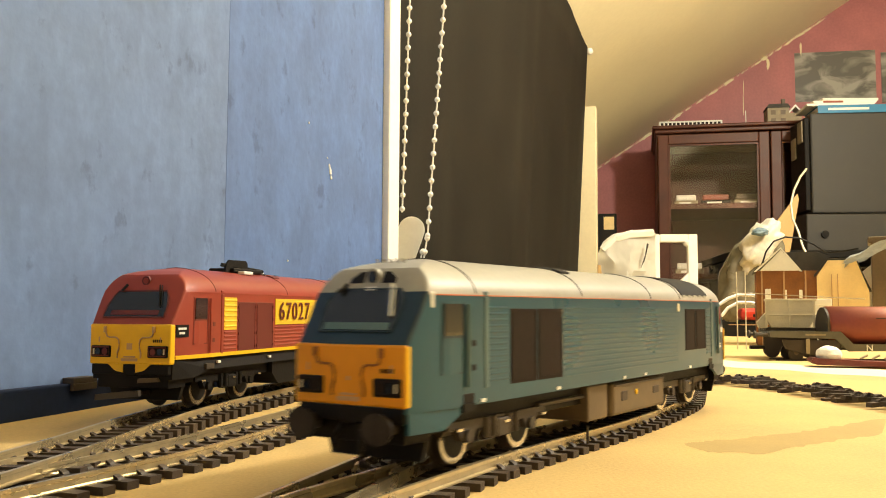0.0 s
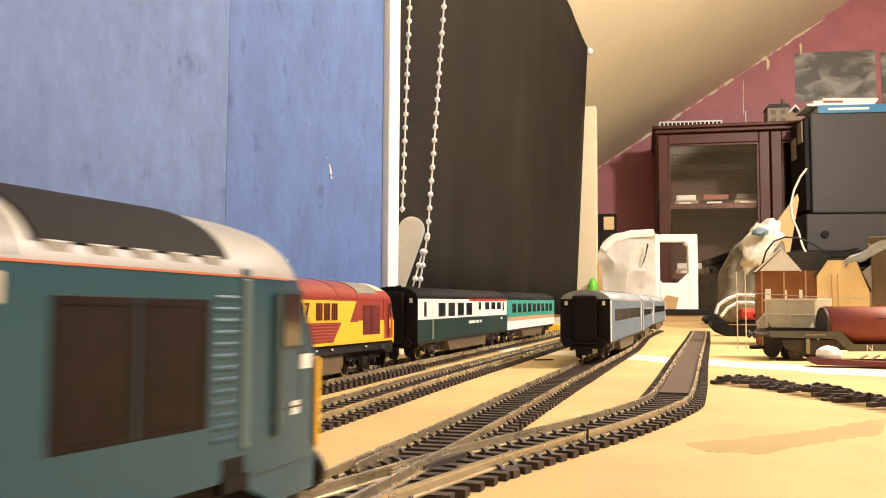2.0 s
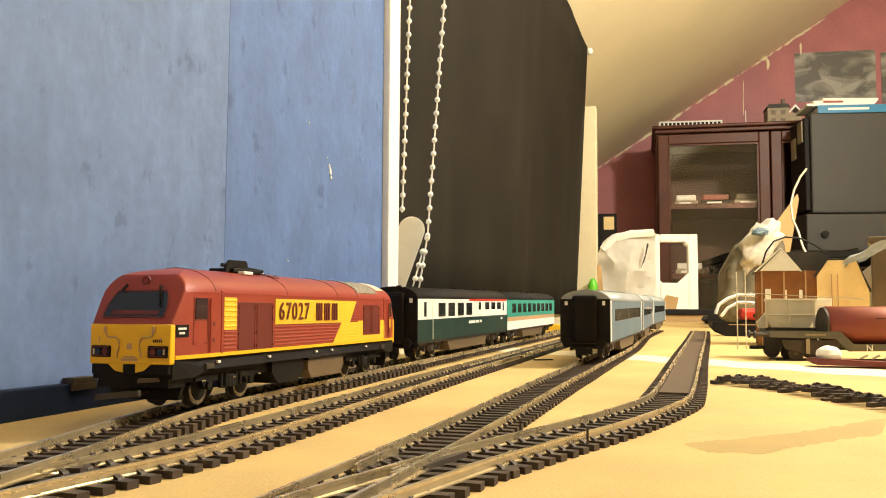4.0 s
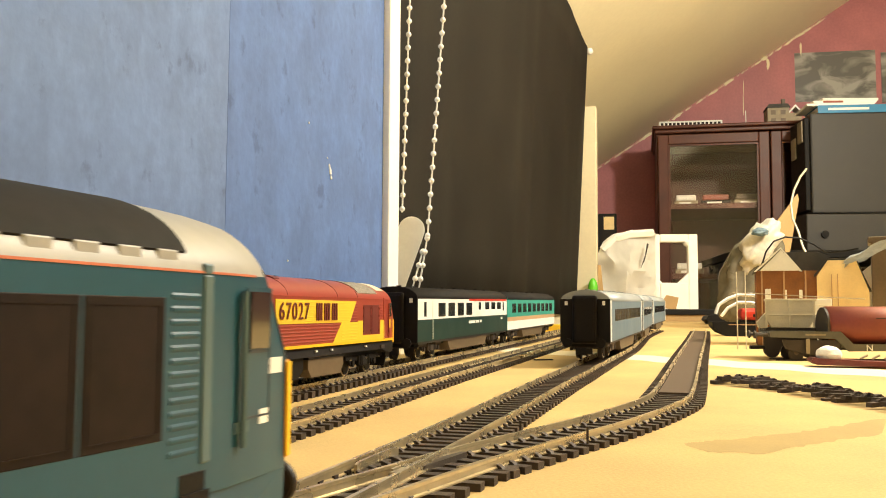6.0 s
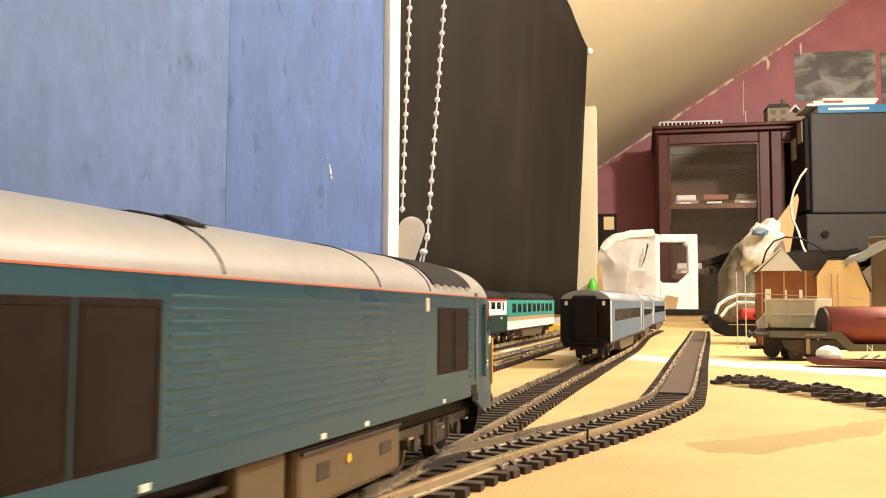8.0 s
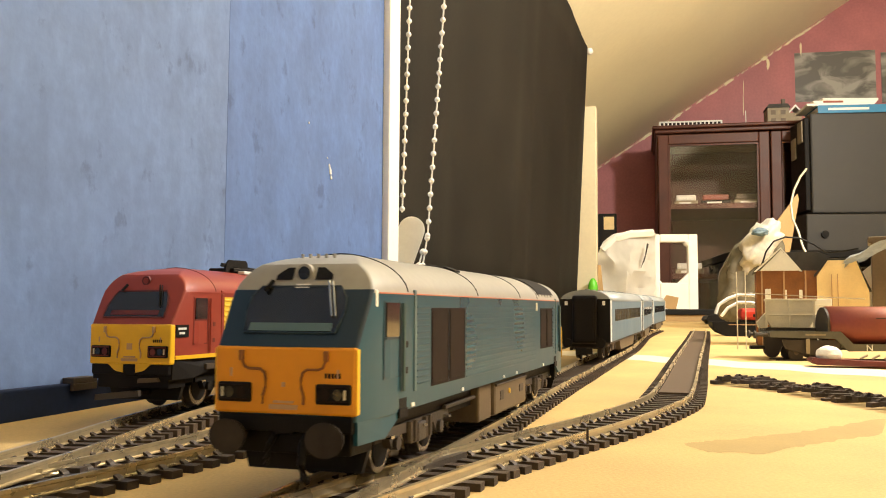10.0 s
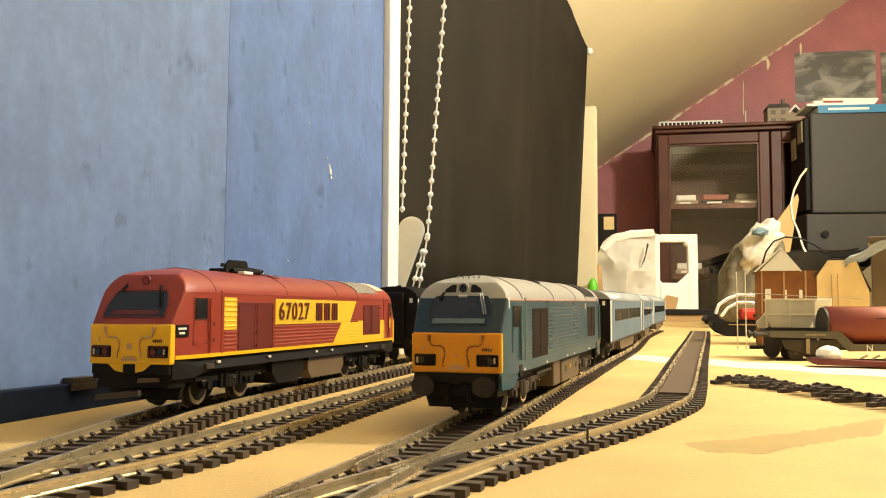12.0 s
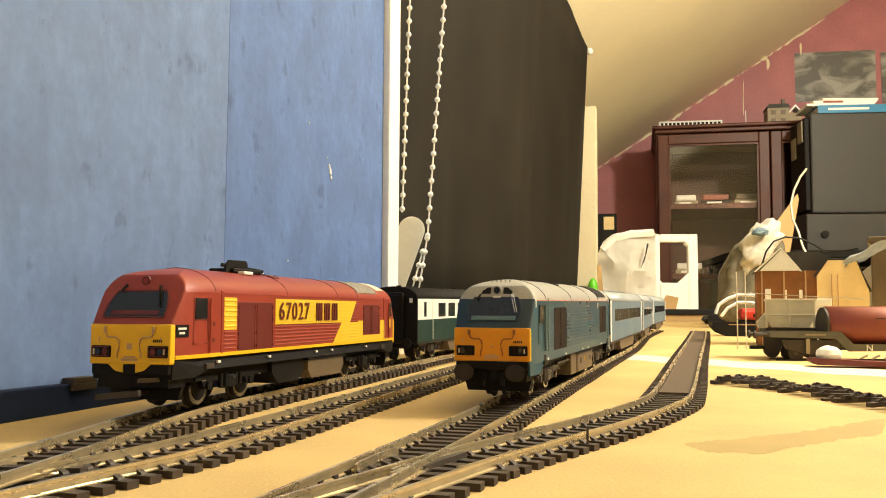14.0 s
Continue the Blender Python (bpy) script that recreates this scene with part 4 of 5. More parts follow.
def coach(name, label, x, y, rz, lift, bands, roof, windows, end, ends_white=False, group=""):
    """A bogie coach 265 long; its leading end lies at x, y. bands: (low, high, material); windows: (start, width, low, high)."""
    ob = thing(name, x, y, TOP + lift + rise(y), rz, label, "model coach", group)
    ob.matrix_basis = ob.matrix_basis @ pose(0, 0, 0, 0, 0.93, 0)
    L = -265
    for z0, z1, m in bands:
        part("body_band", boxes((L, 0, -18, 18, z0, z1)), m, ob)
    bm = bmesh.new()
    arc = [(18.0 * math.cos(a), 41.8 + 8.8 * math.sin(a) ** 0.85) for a in np.linspace(0, math.pi, 15)]
    prism(bm, arc, L - 0.5, 0.5, axis="x")
    for f in bm.faces:
        f.smooth = len(f.verts) == 4
    rf = part("roof", bm, roof, ob)
    part("roof_vent", rods([((x, 0, 50.2), (x, 0, 51.4)) for x in range(-250, -10, 34)], 1.8, 8), roof, rf)
    for a, w, z0, z1 in windows:
        for s in (-1, 1):
            part("window", boxes((-a - w, -a, s * 17.4, s * 18.25, z0, z1), bevel=0.25), M_GLASS, ob, "dark carriage window")
    for e, d in ((0, 1), (L, -1)):
        wall = part("end_wall", boxes((e, e + d * 1.2, -17.9, 17.9, 13, 44.0)), end, ob, "black coach end")
        part("gangway", boxes((e + d * 1.2, e + d * 4.2, -9.0, 9.0, 12.5, 46.5), bevel=1.6), M_BLACK, wall, "black gangway frame")
        part("gangway_door", boxes((e + d * 4.0, e + d * 4.6, -6.8, 6.8, 14.5, 44.2), bevel=0.3), M_BLACK, wall)
        for s in (-1, 1):
            bm = bmesh.new()
            rod(bm, (e, s * 12, 12.6), (e + d * 6.5, s * 12, 12.6), 1.5, 10)
            rod(bm, (e + d * 6.2, s * 12, 12.6), (e + d * 7.2, s * 12, 12.6), 3.4, 14)
            part("buffer", bm, M_BLACK, wall)
            part("tail_lamp_bracket", boxes((e + d * 1.2, e + d * 2.0, s * 12.5, s * 14.5, 39.5, 42.5)), M_WHITE, wall, "pale end bracket")
        part("coupling", boxes((e, e + d * 7, -3, 3, 6.0, 8.5), (e + d * 6, e + d * 7.5, -6, 6, 4.5, 9), bevel=0.3), M_BLACK, wall)
        if ends_white:
            for s in (-1, 1):
                part("end_stripe", boxes((e - d * 7, e - d * 0.5, s * 17.5, s * 18.2, 13.4, 43.0)), M_WHITE, ob, "white vertical end stripe")
    part("underframe", boxes((L + 6, -6, -13, 13, 9.5, 13.2)), M_BLACK, ob)
    part("solebar", boxes((L + 2, -2, -17.4, 17.4, 11.6, 13.3)), M_FRAME, ob)
    part("equipment_box", prism(bmesh.new(), [(L + 72, 12.4), (-72, 12.4), (-80, 4.0), (L + 80, 4.0)], -16.6, 16.6), M_TANK, ob, "brown grey underfloor equipment boxes")
    for x in (-40, L + 40):
        bogie(ob, x, 16.5, M_FRAME, False)
    return ob


def make_coaches():
    view = [(30 + k * 12.6, 9.4, 27.5, 36.5) for k in range(17)]
    for x, y, rz in ((103, 642.5, -107.4), (185, 904, -105.3), (258.5, 1170, -107.4)):
        coach("passenger_coach", "pale blue and white model passenger coach on the main track", x, y, rz, 0,
              [(13.2, 24.0, M_PALEBLUE), (24.0, 42.2, M_PALEBLUE)], M_SILVER, view, M_BLACK, True, "pale blue coach train")
    wins = [(13, 5, 30, 40)] + [(46 + k * 25, 17, 29.5, 39.5) for k in range(4)] + [(160 + k * 22, 14 if k else 7, 33.5, 39.8) for k in range(4)] + [(248, 4, 32, 40)]
    c = coach("passenger_coach", "dark green and white model buffet coach with dark roof", -33.5, 600, -107.0, 1.2,
              [(13.2, 28.0, M_GREEN), (28.0, 42.2, M_WHITE)], M_DARKGREY, wins, M_BLACK, False, "green coach train")
    part("red_stripe", boxes(*[(-262, -130, s * 17.6, s * 18.3, 40.9, 42.6) for s in (-1, 1)]), M_BRIGHTRED, c, "red catering stripe")
    part("lettering_bar", boxes(*[(-a - w, -a, s * 17.6, s * 18.3, 22.8, 25.0) for a, w in ((128, 20), (150, 10), (163, 5)) for s in (-1, 1)]), M_WHITE, c, "pale lettering drawn as bars")
    part("lettering_bar", boxes(*[(-246, -240, s * 17.6, s * 18.3, 24.0, 26.0) for s in (-1, 1)]), M_WHITE, c)
    part("door_line", boxes(*[(-33, -32.2, s * 17.6, s * 18.3, 14, 41) for s in (-1, 1)]), M_WHITE, c)
    coach("passenger_coach", "jade green and cream model coach with tan waist stripe", 45, 858, -106.8, 1.2,
          [(13.2, 21.5, M_WHITE), (21.5, 25.5, M_TAN), (25.5, 42.2, M_JADE)], M_DARKGREY, [(22 + k * 26, 17, 29.5, 38.5) for k in range(9)], M_JADE, False, "green coach train")


make_coaches()

# ---------------------------------------------------------------- the window: blind, chain, tensioner
def make_blind():
    """A dark blackout curtain that leans outwards at the top, in soft folds."""
    bm = bmesh.new()
    rows = []
    for i in range(121):
        y = 376 + 1458 * i / 120
        row = []
        for k in range(9):
            u = k / 8
            wave = 2.2 * math.sin(y / 26.0 + 0.8 * math.sin(y / 90)) * (1 - 0.5 * u) + 5.0 * math.sin(y / 83.0 + 1 + 0.5 * u)
            wave *= min(1.0, max(0.0, (1800 - y) / 330))
            row.append((-57 + 33 * u + wave * (1 - 0.2 * u), y, 46 + 662 * u))
        rows.append(row)
    front = [[bm.verts.new(p) for p in r] for r in rows]
    rear = [[bm.verts.new((p[0] - 2, p[1], p[2])) for p in r] for r in rows]
    for a, b in ((front, False), (rear, True)):
        for r, q in zip(a, a[1:]):
            for k in range(8):
                f = (r[k], r[k + 1], q[k + 1], q[k])
                bm.faces.new(f[::-1] if b else f)
    for r, q in ((front[0], rear[0]), (front[-1], rear[-1])):
        for k in range(8):
            bm.faces.new((r[k], r[k + 1], q[k + 1], q[k]))
    for k in (0, 8):
        for i in range(120):
            bm.faces.new((front[i][k], front[i + 1][k], rear[i + 1][k], rear[i][k]))
    ob = wall_frame(link("blackout_curtain", bm, M_CLOTH, smooth=True))
    tagged(ob, "black blackout curtain hanging in soft folds at the window", "curtain")
    bm = bmesh.new()
    bmesh.ops.create_uvsphere(bm, u_segments=10, v_segments=8, radius=9)
    knob = wall_frame(link("curtain_hook", bm, M_WHITEPL, smooth=True))
    knob.location = (Matrix.Translation(W0 * MM) @ pose(0, 0, 0, 0, 0, WALL_DEG)) @ Vector((-0.020, 1.842, 0.700))
    tagged(knob, "white plastic hook at the curtain's top corner", "hook")


make_blind()


def make_chain():
    ob = thing("blind_chain", 0, 0, 0, 0, "white plastic beaded blind chain hanging beside the jamb", "bead chain")
    lines = [((-30.5, 772, 330), (-36.0, 772, 132)), ((0.6, 768, 330), (-13.4, 768, 112)), ((-13.4, 768, 112), (-20.5, 768, 66)), ((-17.0, 766, 100), (-26.0, 766, 66))]
    bead = None
    for a, b in lines:
        a, b = Vector(a), Vector(b)
        part("cord", rods([(a, b)], 0.75), M_WHITEPL, ob)
        n = int((b - a).length / 12)
        for k in range(n + 1):
            p = a + (b - a).normalized() * (12 * k + 3)
            if bead is None:
                bm = bmesh.new()
                bmesh.ops.create_uvsphere(bm, u_segments=12, v_segments=8, radius=2.5)
                bead = part("bead", bm, M_WHITEPL, ob, smooth=True)
                e = bead
            else:
                e = new("bead", bead.data)
                e.parent = ob
            e.location = p * MM
    bm = bmesh.new()
    top, r = (-27.6, 117), 11.6
    outline = [(top[0] + r * math.cos(a), top[1] + r * math.sin(a)) for a in np.linspace(-0.35, math.pi, 18)]
    outline += [(-39.2, 66), (-36, 64), (-33, 66)]
    prism(bm, outline, 772, 777)
    bmesh.ops.bevel(bm, geom=list(bm.edges), offset=1.0, segments=2, affect="EDGES")
    tagged(link("chain_tensioner", bm, M_WHITEPL), "white teardrop chain tensioner fixed beside the window jamb", "chain tensioner")


make_chain()


def make_wall_chips():
    for y, z, r in ((240.6, 149.0, 1.3), (242.4, 144.8, 2.2), (244.0, 140.6, 1.6), (241.5, 147.2, 1.3), (206, 173, 0.7), (178, 77, 0.7), (237, 154, 0.6)):
        rng = random.Random(int(y * 10))
        outline = [(y + r * rng.uniform(0.35, 1.15) * math.cos(a), z + 1.2 * r * rng.uniform(0.35, 1.15) * math.sin(a)) for a in np.linspace(0, math.tau, 10)[:-1]]
        ob = wall_frame(link("plaster_chip", prism(bmesh.new(), outline, 0.2, 0.8, axis="x"), M_WHITE))
        tagged(ob, "white chip where the blue wallpaper is torn", "wallpaper chip", "wallpaper chips")


make_wall_chips()


# ---------------------------------------------------------------- the far end of the room
def make_cabinet():
    ob = thing("display_cabinet", 729, 3000, -800, -12.5, "dark mahogany glazed display cabinet with two doors", "display cabinet")
    H = 800 + 678
    W = 790
    part("body", boxes((0, W, 395, 410, 0, H), (0, 20, 6, 395, 0, H), (W - 20, W, 6, 395, 0, H), (20, W - 20, 6, 395, 0, 60)), M_MAHOG, ob)
    part("cornice", boxes((-14, W + 14, -18, 412, H, H + 12), (-6, W + 6, -8, 410, H - 14, H), bevel=4), M_MAHOG, ob)
    for z in (H - 262, H - 500, H - 760):
        part("shelf", boxes((20, W - 20, 20, 395, z - 9, z + 9)), M_MAHOG, ob)
    for x0, x1 in ((4, 364), (368, 782)):
        z0, z1 = 70, H - 20
        bm = boxes((x0, x0 + 34, -14, 6, z0, z1), (x1 - 34, x1, -14, 6, z0, z1), (x0 + 34, x1 - 34, -14, 6, z1 - 34, z1), (x0 + 34, x1 - 34, -14, 6, z0, z0 + 60), bevel=3)
        door = part("door", bm, M_MAHOG, ob, "mahogany door frame")
        bm = boxes((x0 + 34, x0 + 40, -8, 2, z0 + 60, z1 - 34), (x1 - 40, x1 - 34, -8, 2, z0 + 60, z1 - 34), (x0 + 40, x1 - 40, -8, 2, z1 - 40, z1 - 34))
        part("beading", bm, M_MAHOG, door)
        pane = part("pane", boxes((x0 + 40, x1 - 40, -3, -1, z0 + 60, z1 - 40)), M_PANE, door, "clear glass pane")
        pane.visible_shadow = False
    rng = random.Random(8)
    for z, n in ((H - 253, 3), (H - 491, 4)):
        x = 60
        for k in range(n):
            w = rng.uniform(70, 110)
            m = thing("boxed_model", 0, 0, 0, 0, "small boxed model standing on a cabinet shelf", "boxed model", "models in the cabinet")
            m.matrix_basis = ob.matrix_basis @ pose(x * MM, 0.09, z * MM)
            part("case", boxes((0, w, 0, 40, 0, 20), bevel=2), M_BLACK if k % 2 else M_WAGON, m)
            part("model", boxes((6, w - 6, 6, 34, 20, 40), bevel=4), rng.choice((M_RUST, M_WHITE, M_TANK)), m)
            part("label_strip", boxes((w * 0.2, w * 0.7, -0.6, 0.2, 6, 14)), M_WHITE, m)
            x += w + rng.uniform(8, 30)


make_cabinet()


def make_cabinet_top():
    z = 678 + 12
    ob = thing("model_coach", 747, 3036, z, -10, "cream card model coach with dark windows on the cabinet", "model coach")
    part("body", boxes((0, 212, 0, 34, 0, 26), bevel=2), M_WHITE, ob)
    for k in range(15):
        part("window", boxes((6 + k * 13.6, 15 + k * 13.6, -0.6, 1, 9, 20)), M_BLACK, ob)
    ob = thing("card_house", 1102, 2975, z, -10, "small cream card house with gabled front on the cabinet", "model house")
    part("wall", boxes((0, 70, 0, 70, 0, 62)), M_WAGON, ob)
    part("wall", boxes((70, 112, 10, 60, 0, 44)), M_WAGON, ob)
    part("roof", prism(bmesh.new(), [(-4, 62), (74, 62), (66, 74), (4, 74)], -4, 74), M_SLATE, ob)
    part("gable_roof", prism(bmesh.new(), [(64, 42), (70, 42), (91, 64), (112, 42), (118, 42), (91, 72)], 4, 64), M_WHITE, ob)
    part("chimney", boxes((50, 62, 20, 34, 70, 96), bevel=1), M_TANK, ob)
    for x in (10, 42):
        for zz in (10, 38):
            part("window", boxes((x, x + 16, -1, 1, zz, zz + 15)), M_TANK, ob)
    ob = thing("plastic_cube", 1065, 3000, z, 0, "tiny white plastic cube on the cabinet top", "plastic cube")
    part("block", boxes((-8, 12, -8, 8, 0, 14), bevel=2), M_WHITE, ob)
    ob = thing("thin_mast", 1040, 3010, z, 0, "thin white model mast standing on the cabinet", "mast")
    part("mast", rods([((0, 0, 0), (-1, 0, 60))], 1.6), M_WHITE, ob)


make_cabinet_top()


def make_wall_items():
    ob = thing("wall_poster", 1334, 3316, 854, -10, "grey unframed landscape print pinned to the plum wall", "poster")
    part("sheet", boxes((0, 288, -4, 0, 0, 190)), M_PICTURE, ob)
    ob = thing("wall_poster", 1635, 3259, 842, -10, "dark print beside it on the plum wall", "poster")
    part("sheet", boxes((0, 200, -4, 0, 0, 190)), M_PICTURE, ob)
    ob = thing("junction_box", 511, 2900, 263, -10, "black box with a cream label on the far wall", "junction box")
    part("case", boxes((-30, 58, 0, 300, 0, 115), bevel=3), M_BLACK, ob)
    part("label_card", boxes((16, 50, -3, 0, 62, 104)), M_CARDYEL, ob)


make_wall_items()


def make_equipment():
    ob = thing("equipment_case", 1131, 2700, 359, -6, "large charcoal equipment case stacked on another", "equipment case")
    part("case", boxes((0, 330, 0, 170, 0, 671 - 359), bevel=5), M_CASE, ob)
    bm = boxes((-16, 0, 10, 160, 10, 300), bevel=3)
    part("side_panel", bm, M_BLACK, ob)
    for y, z in ((24, 226), (96, 186)):
        part("vent_plate", boxes((-20, -16, y, y + 44, z, z + 66)), M_WAGON, ob)
    ob = thing("amplifier", 1095, 2660, 240, -6, "low black amplifier with a round knob", "amplifier")
    h = 353 - 240
    part("case", boxes((0, 360, 0, 200, 0, h), bevel=4), M_CASE, ob)
    bm = bmesh.new()
    rod(bm, (52, -8, h * 0.45), (52, 2, h * 0.45), 11, 20)
    part("knob", bm, M_BLACK, ob, "round black knob")
    ob = thing("equipment_bench", 866, 2640, -800, -6, "dark bench under the equipment behind the layout", "bench")
    part("top", boxes((0, 900, 0, 520, 800 + 240 - 22, 800 + 240), bevel=2), M_BLACK, ob)
    for x in (20, 860):
        part("leg", boxes((x, x + 40, 30, 480, 0, 800 + 240 - 22)), M_BLACK, ob)
    z = 670
    ob = thing("blue_book", 1156, 2700, z, -7, "blue hardback book lying on the equipment case", "book")
    part("cover", boxes((0, 205, 0, 150, 0, 3), (0, 205, 0, 150, 22, 25), (-1, 205, -1, 2, 0, 25), bevel=1), M_BOOKBLUE, ob)
    part("pages", boxes((3, 200, 3, 148, 3, 22)), M_WHITE, ob)
    part("title_bar", boxes((30, 150, -2, -1, 9, 16)), M_WHITE, ob)
    for k, (x, w, m) in enumerate(((-30, 200, M_WHITE), (-10, 190, M_POLY), (20, 170, M_WHITE))):
        ob = thing("magazine", 1156 + x, 2710, z + 25 + k * 9, -8 + 3 * k, "pale magazine in a pile on the equipment case", "magazine", "pile of magazines")
        part("cover", boxes((0, w, 0, 140, 0, 8), bevel=1), m, ob)
        if k == 1:
            part("spine_bar", boxes((30, 90, -1, 0, 1, 7)), M_RUST, ob)


make_equipment()


def make_ledge():
    tagged(link("back_ledge", boxes((300, 1500, 2152, 2560, -18, 56), bevel=2), M_CARD), "brown timber ledge behind the baseboard", "ledge", kind="structure")
    tagged(link("ledge_edge", boxes((300, 1500, 2146, 2152, 46, 60), bevel=1.5), M_BLACK), "dark edging strip of the ledge", "edging", kind="structure")


make_ledge()


def make_packaging():
    """A torn white packing tray with a square window, and the crumpled paper beside it."""
    ob = thing("packing_tray", 522, 2240, 56, -4, "torn white packing tray with a square opening on the ledge", "packing tray")
    x1 = 643 - 522
    h = 250 - 56
    a, b = 549 - 522, 619 - 522
    c, d = 127 - 56, 230 - 56
    bm = boxes((-30, a, 0, 22, 0, h), (b, x1, 0, 22, 0, h), (a, b, 0, 22, 0, c), (a, b, 0, 22, d, h), bevel=3)
    for x, z, r in ((b, d, 12), (b, c, 9), (a, c, 5)):
        bmesh.ops.create_icosphere(bm, subdivisions=2, radius=r, matrix=Matrix.Translation((x, 10, z)))
    part("tray", bm, M_POLY, ob)
    part("broken_corner", prism(bmesh.new(), [(b - 26, c - 1), (b + 1, c - 1), (b + 1, c + 26)], 2, 20), M_POLY, ob)
    part("torn_flap", prism(bmesh.new(), [(a - 4, 12), (a + 14, 40), (a + 44, 34), (a + 36, -10 + 10)], -5, -2), M_CARD, ob, "brown card flap")
    ob = thing("crumpled_paper", 445, 2205, 56, 0, "crumpled white wrapping paper heaped on the ledge", "wrapping paper")
    bm = bmesh.new()
    grid = []
    for i in range(19):
        u = i / 18
        x = -66 + 146 * u
        top = float(np.interp(u, (0, 0.12, 0.3, 0.55, 1), (130, 172, 190, 196, 192)))
        row = []
        for k in range(15):
            w = k / 14
            p = Vector((x * 0.016, w * top * 0.016, 3.7))
            fold = abs(noise.noise(p)) * 30 + abs(noise.noise(p * 2.1 + Vector((3, 0, 0)))) * 12
            row.append(bm.verts.new((x - 10 * (1 - u) * (1 - w), fold - 26 - 18 * math.sin(w * math.pi) * math.sin(u * math.pi) + 30 * max(0, 0.2 - u), w * top)))
        grid.append(row)
    for r, q in zip(grid, grid[1:]):
        for k in range(14):
            bm.faces.new((r[k], r[k + 1], q[k + 1], q[k]))
    bmesh.ops.solidify(bm, geom=list(bm.faces), thickness=2.0)
    bmesh.ops.triangulate(bm, faces=list(bm.faces))
    soften(bm, 0.6)
    part("paper", bm, M_POLY, ob)
    bm = bmesh.new()
    for p, q, w in (((-52, 150), (-18, 182), 9), ((-18, 178), (26, 190), 10), ((20, 188), (75, 192), 10)):
        rod(bm, (p[0], -22, p[1]), (q[0], -22, q[1]), w, 5)
    part("folded_edge", bm, M_POLY, ob)
    # shade in a crease of the paper, put in as a dark sliver
    part("fold_shade", prism(bmesh.new(), [(53, 166), (57, 161), (47, 122), (37, 103), (48, 136)], -47, -45), M_FRAME, ob, "dark sliver painted as the shade in a fold")
    part("card_strip", prism(bmesh.new(), [(-62, 0), (-48, 0), (-58, 110), (-66, 112)], -34, -31), M_CARD, ob, "brown card strip")
    ob = thing("green_toy", 362, 2140, rise(2140), 0, "bright green plastic toy standing by the post", "plastic toy")
    bm = bmesh.new()
    r = bmesh.ops.create_uvsphere(bm, u_segments=14, v_segments=10, radius=1.0)
    for v in bm.verts:
        v.co = Vector((v.co.x * 12, v.co.y * 9, v.co.z * 26 + 78))
    box(bm, -9, 9, -7, 7, 0, 60, bevel=2)
    part("body", bm, M_GREENPL, ob, smooth=True)


make_packaging()


# ---------------------------------------------------------------- goods yard on the board
def make_tank_wagon():
    """A rust-red tank on a grey well frame, broadside on."""
    x0, y0 = 264, 724
    ob = thing("tank_wagon", x0, y0, rise(724), -3, "rust red tank wagon on a grey brown well frame", "tank wagon")
    out = [(2, 24), (58, 24), (68, 14), (150, 14), (150, 9), (64, 8), (54, 18), (2, 19)]
    bm = bmesh.new()
    prism(bm, out, -1, 1)
    prism(bm, out, 27, 29)
    box(bm, 2, 58, 1, 27, 20, 23)
    box(bm, 66, 150, 1, 27, 10, 13)
    part("frame", bm, M_WELL, ob, "grey well frame")
    bm = bmesh.new()
    rod(bm, (50, 14, 29), (152, 14, 29), 15.5, 36)
    bmesh.ops.bevel(bm, geom=[e for e in bm.edges if abs(e.verts[0].co.x - e.verts[1].co.x) < 0.1], offset=1.5, segments=3, affect="EDGES")
    for f in bm.faces:
        f.smooth = len(f.verts) == 4
    tank = part("tank", bm, M_RUST, ob, "rust red cylindrical tank")
    part("rib_line", boxes((86, 122, -1.6, -0.9, 34.5, 35.2)), M_FRAME, tank)
    part("end_cap", rod(bmesh.new(), (48.6, 14, 29), (50.2, 14, 29), 14.6, 32), M_FRAME, tank, "dark tank end")
    for x in (24, 48):
        for y in (5, 23):
            bm = bmesh.new()
            rod(bm, (x, y - 1, 6.5), (x, y + 1, 6.5), 6.5, 20)
            w = part("wheel", bm, M_FRAME, ob)
            part("hub", rod(bmesh.new(), (x, y - 1.5, 6.5), (x, y + 1.5, 6.5), 2.0, 10), M_TANK, w)
    part("bogie_frame", prism(bmesh.new(), [(12, 17), (60, 17), (58, 10), (42, 5), (30, 5), (14, 10)], 0.5, 2.2), M_FRAME, ob, "dark bogie frame")
    part("brake_lever", boxes((30, 33, -2.2, -1, 6, 18), bevel=0.4), M_WAGON, ob)
    for y in (6, 22):
        part("buffer", rod(rod(bmesh.new(), (-8, y, 21), (2, y, 21), 1.5, 8), (-9, y, 21), (-7.8, y, 21), 3.2, 12), M_FRAME, ob)
    part("coupling", boxes((-10, 2, 12, 17, 9, 12), bevel=0.5), M_BLACK, ob)
    # the one capital letter that can be read, and an unreadable line
    cu = bpy.data.curves.new("letter", "FONT")
    cu.body, cu.size, cu.extrude = "N", 0.0075, 0.0002
    cu.materials.append(M_WHITE)
    le = new("letter", cu)
    le.matrix_basis = pose(0.0775, -0.0013, 0.0085, 90, 0, 0)
    le.parent = ob
    part("lettering_bar", boxes((100, 118, -1.5, -1, 10.6, 12.4)), M_WHITE, ob)
    part("lettering_bar", boxes((30, 46, -1.5, -1, 20.6, 22.0)), M_WAGON, ob)
    # the wagon stands on its own piece of rail
    part("rail", boxes((8, 150, 4, 6, 0, 1.2), (8, 150, 22, 24, 0, 1.2)), M_FRAME, ob)


make_tank_wagon()


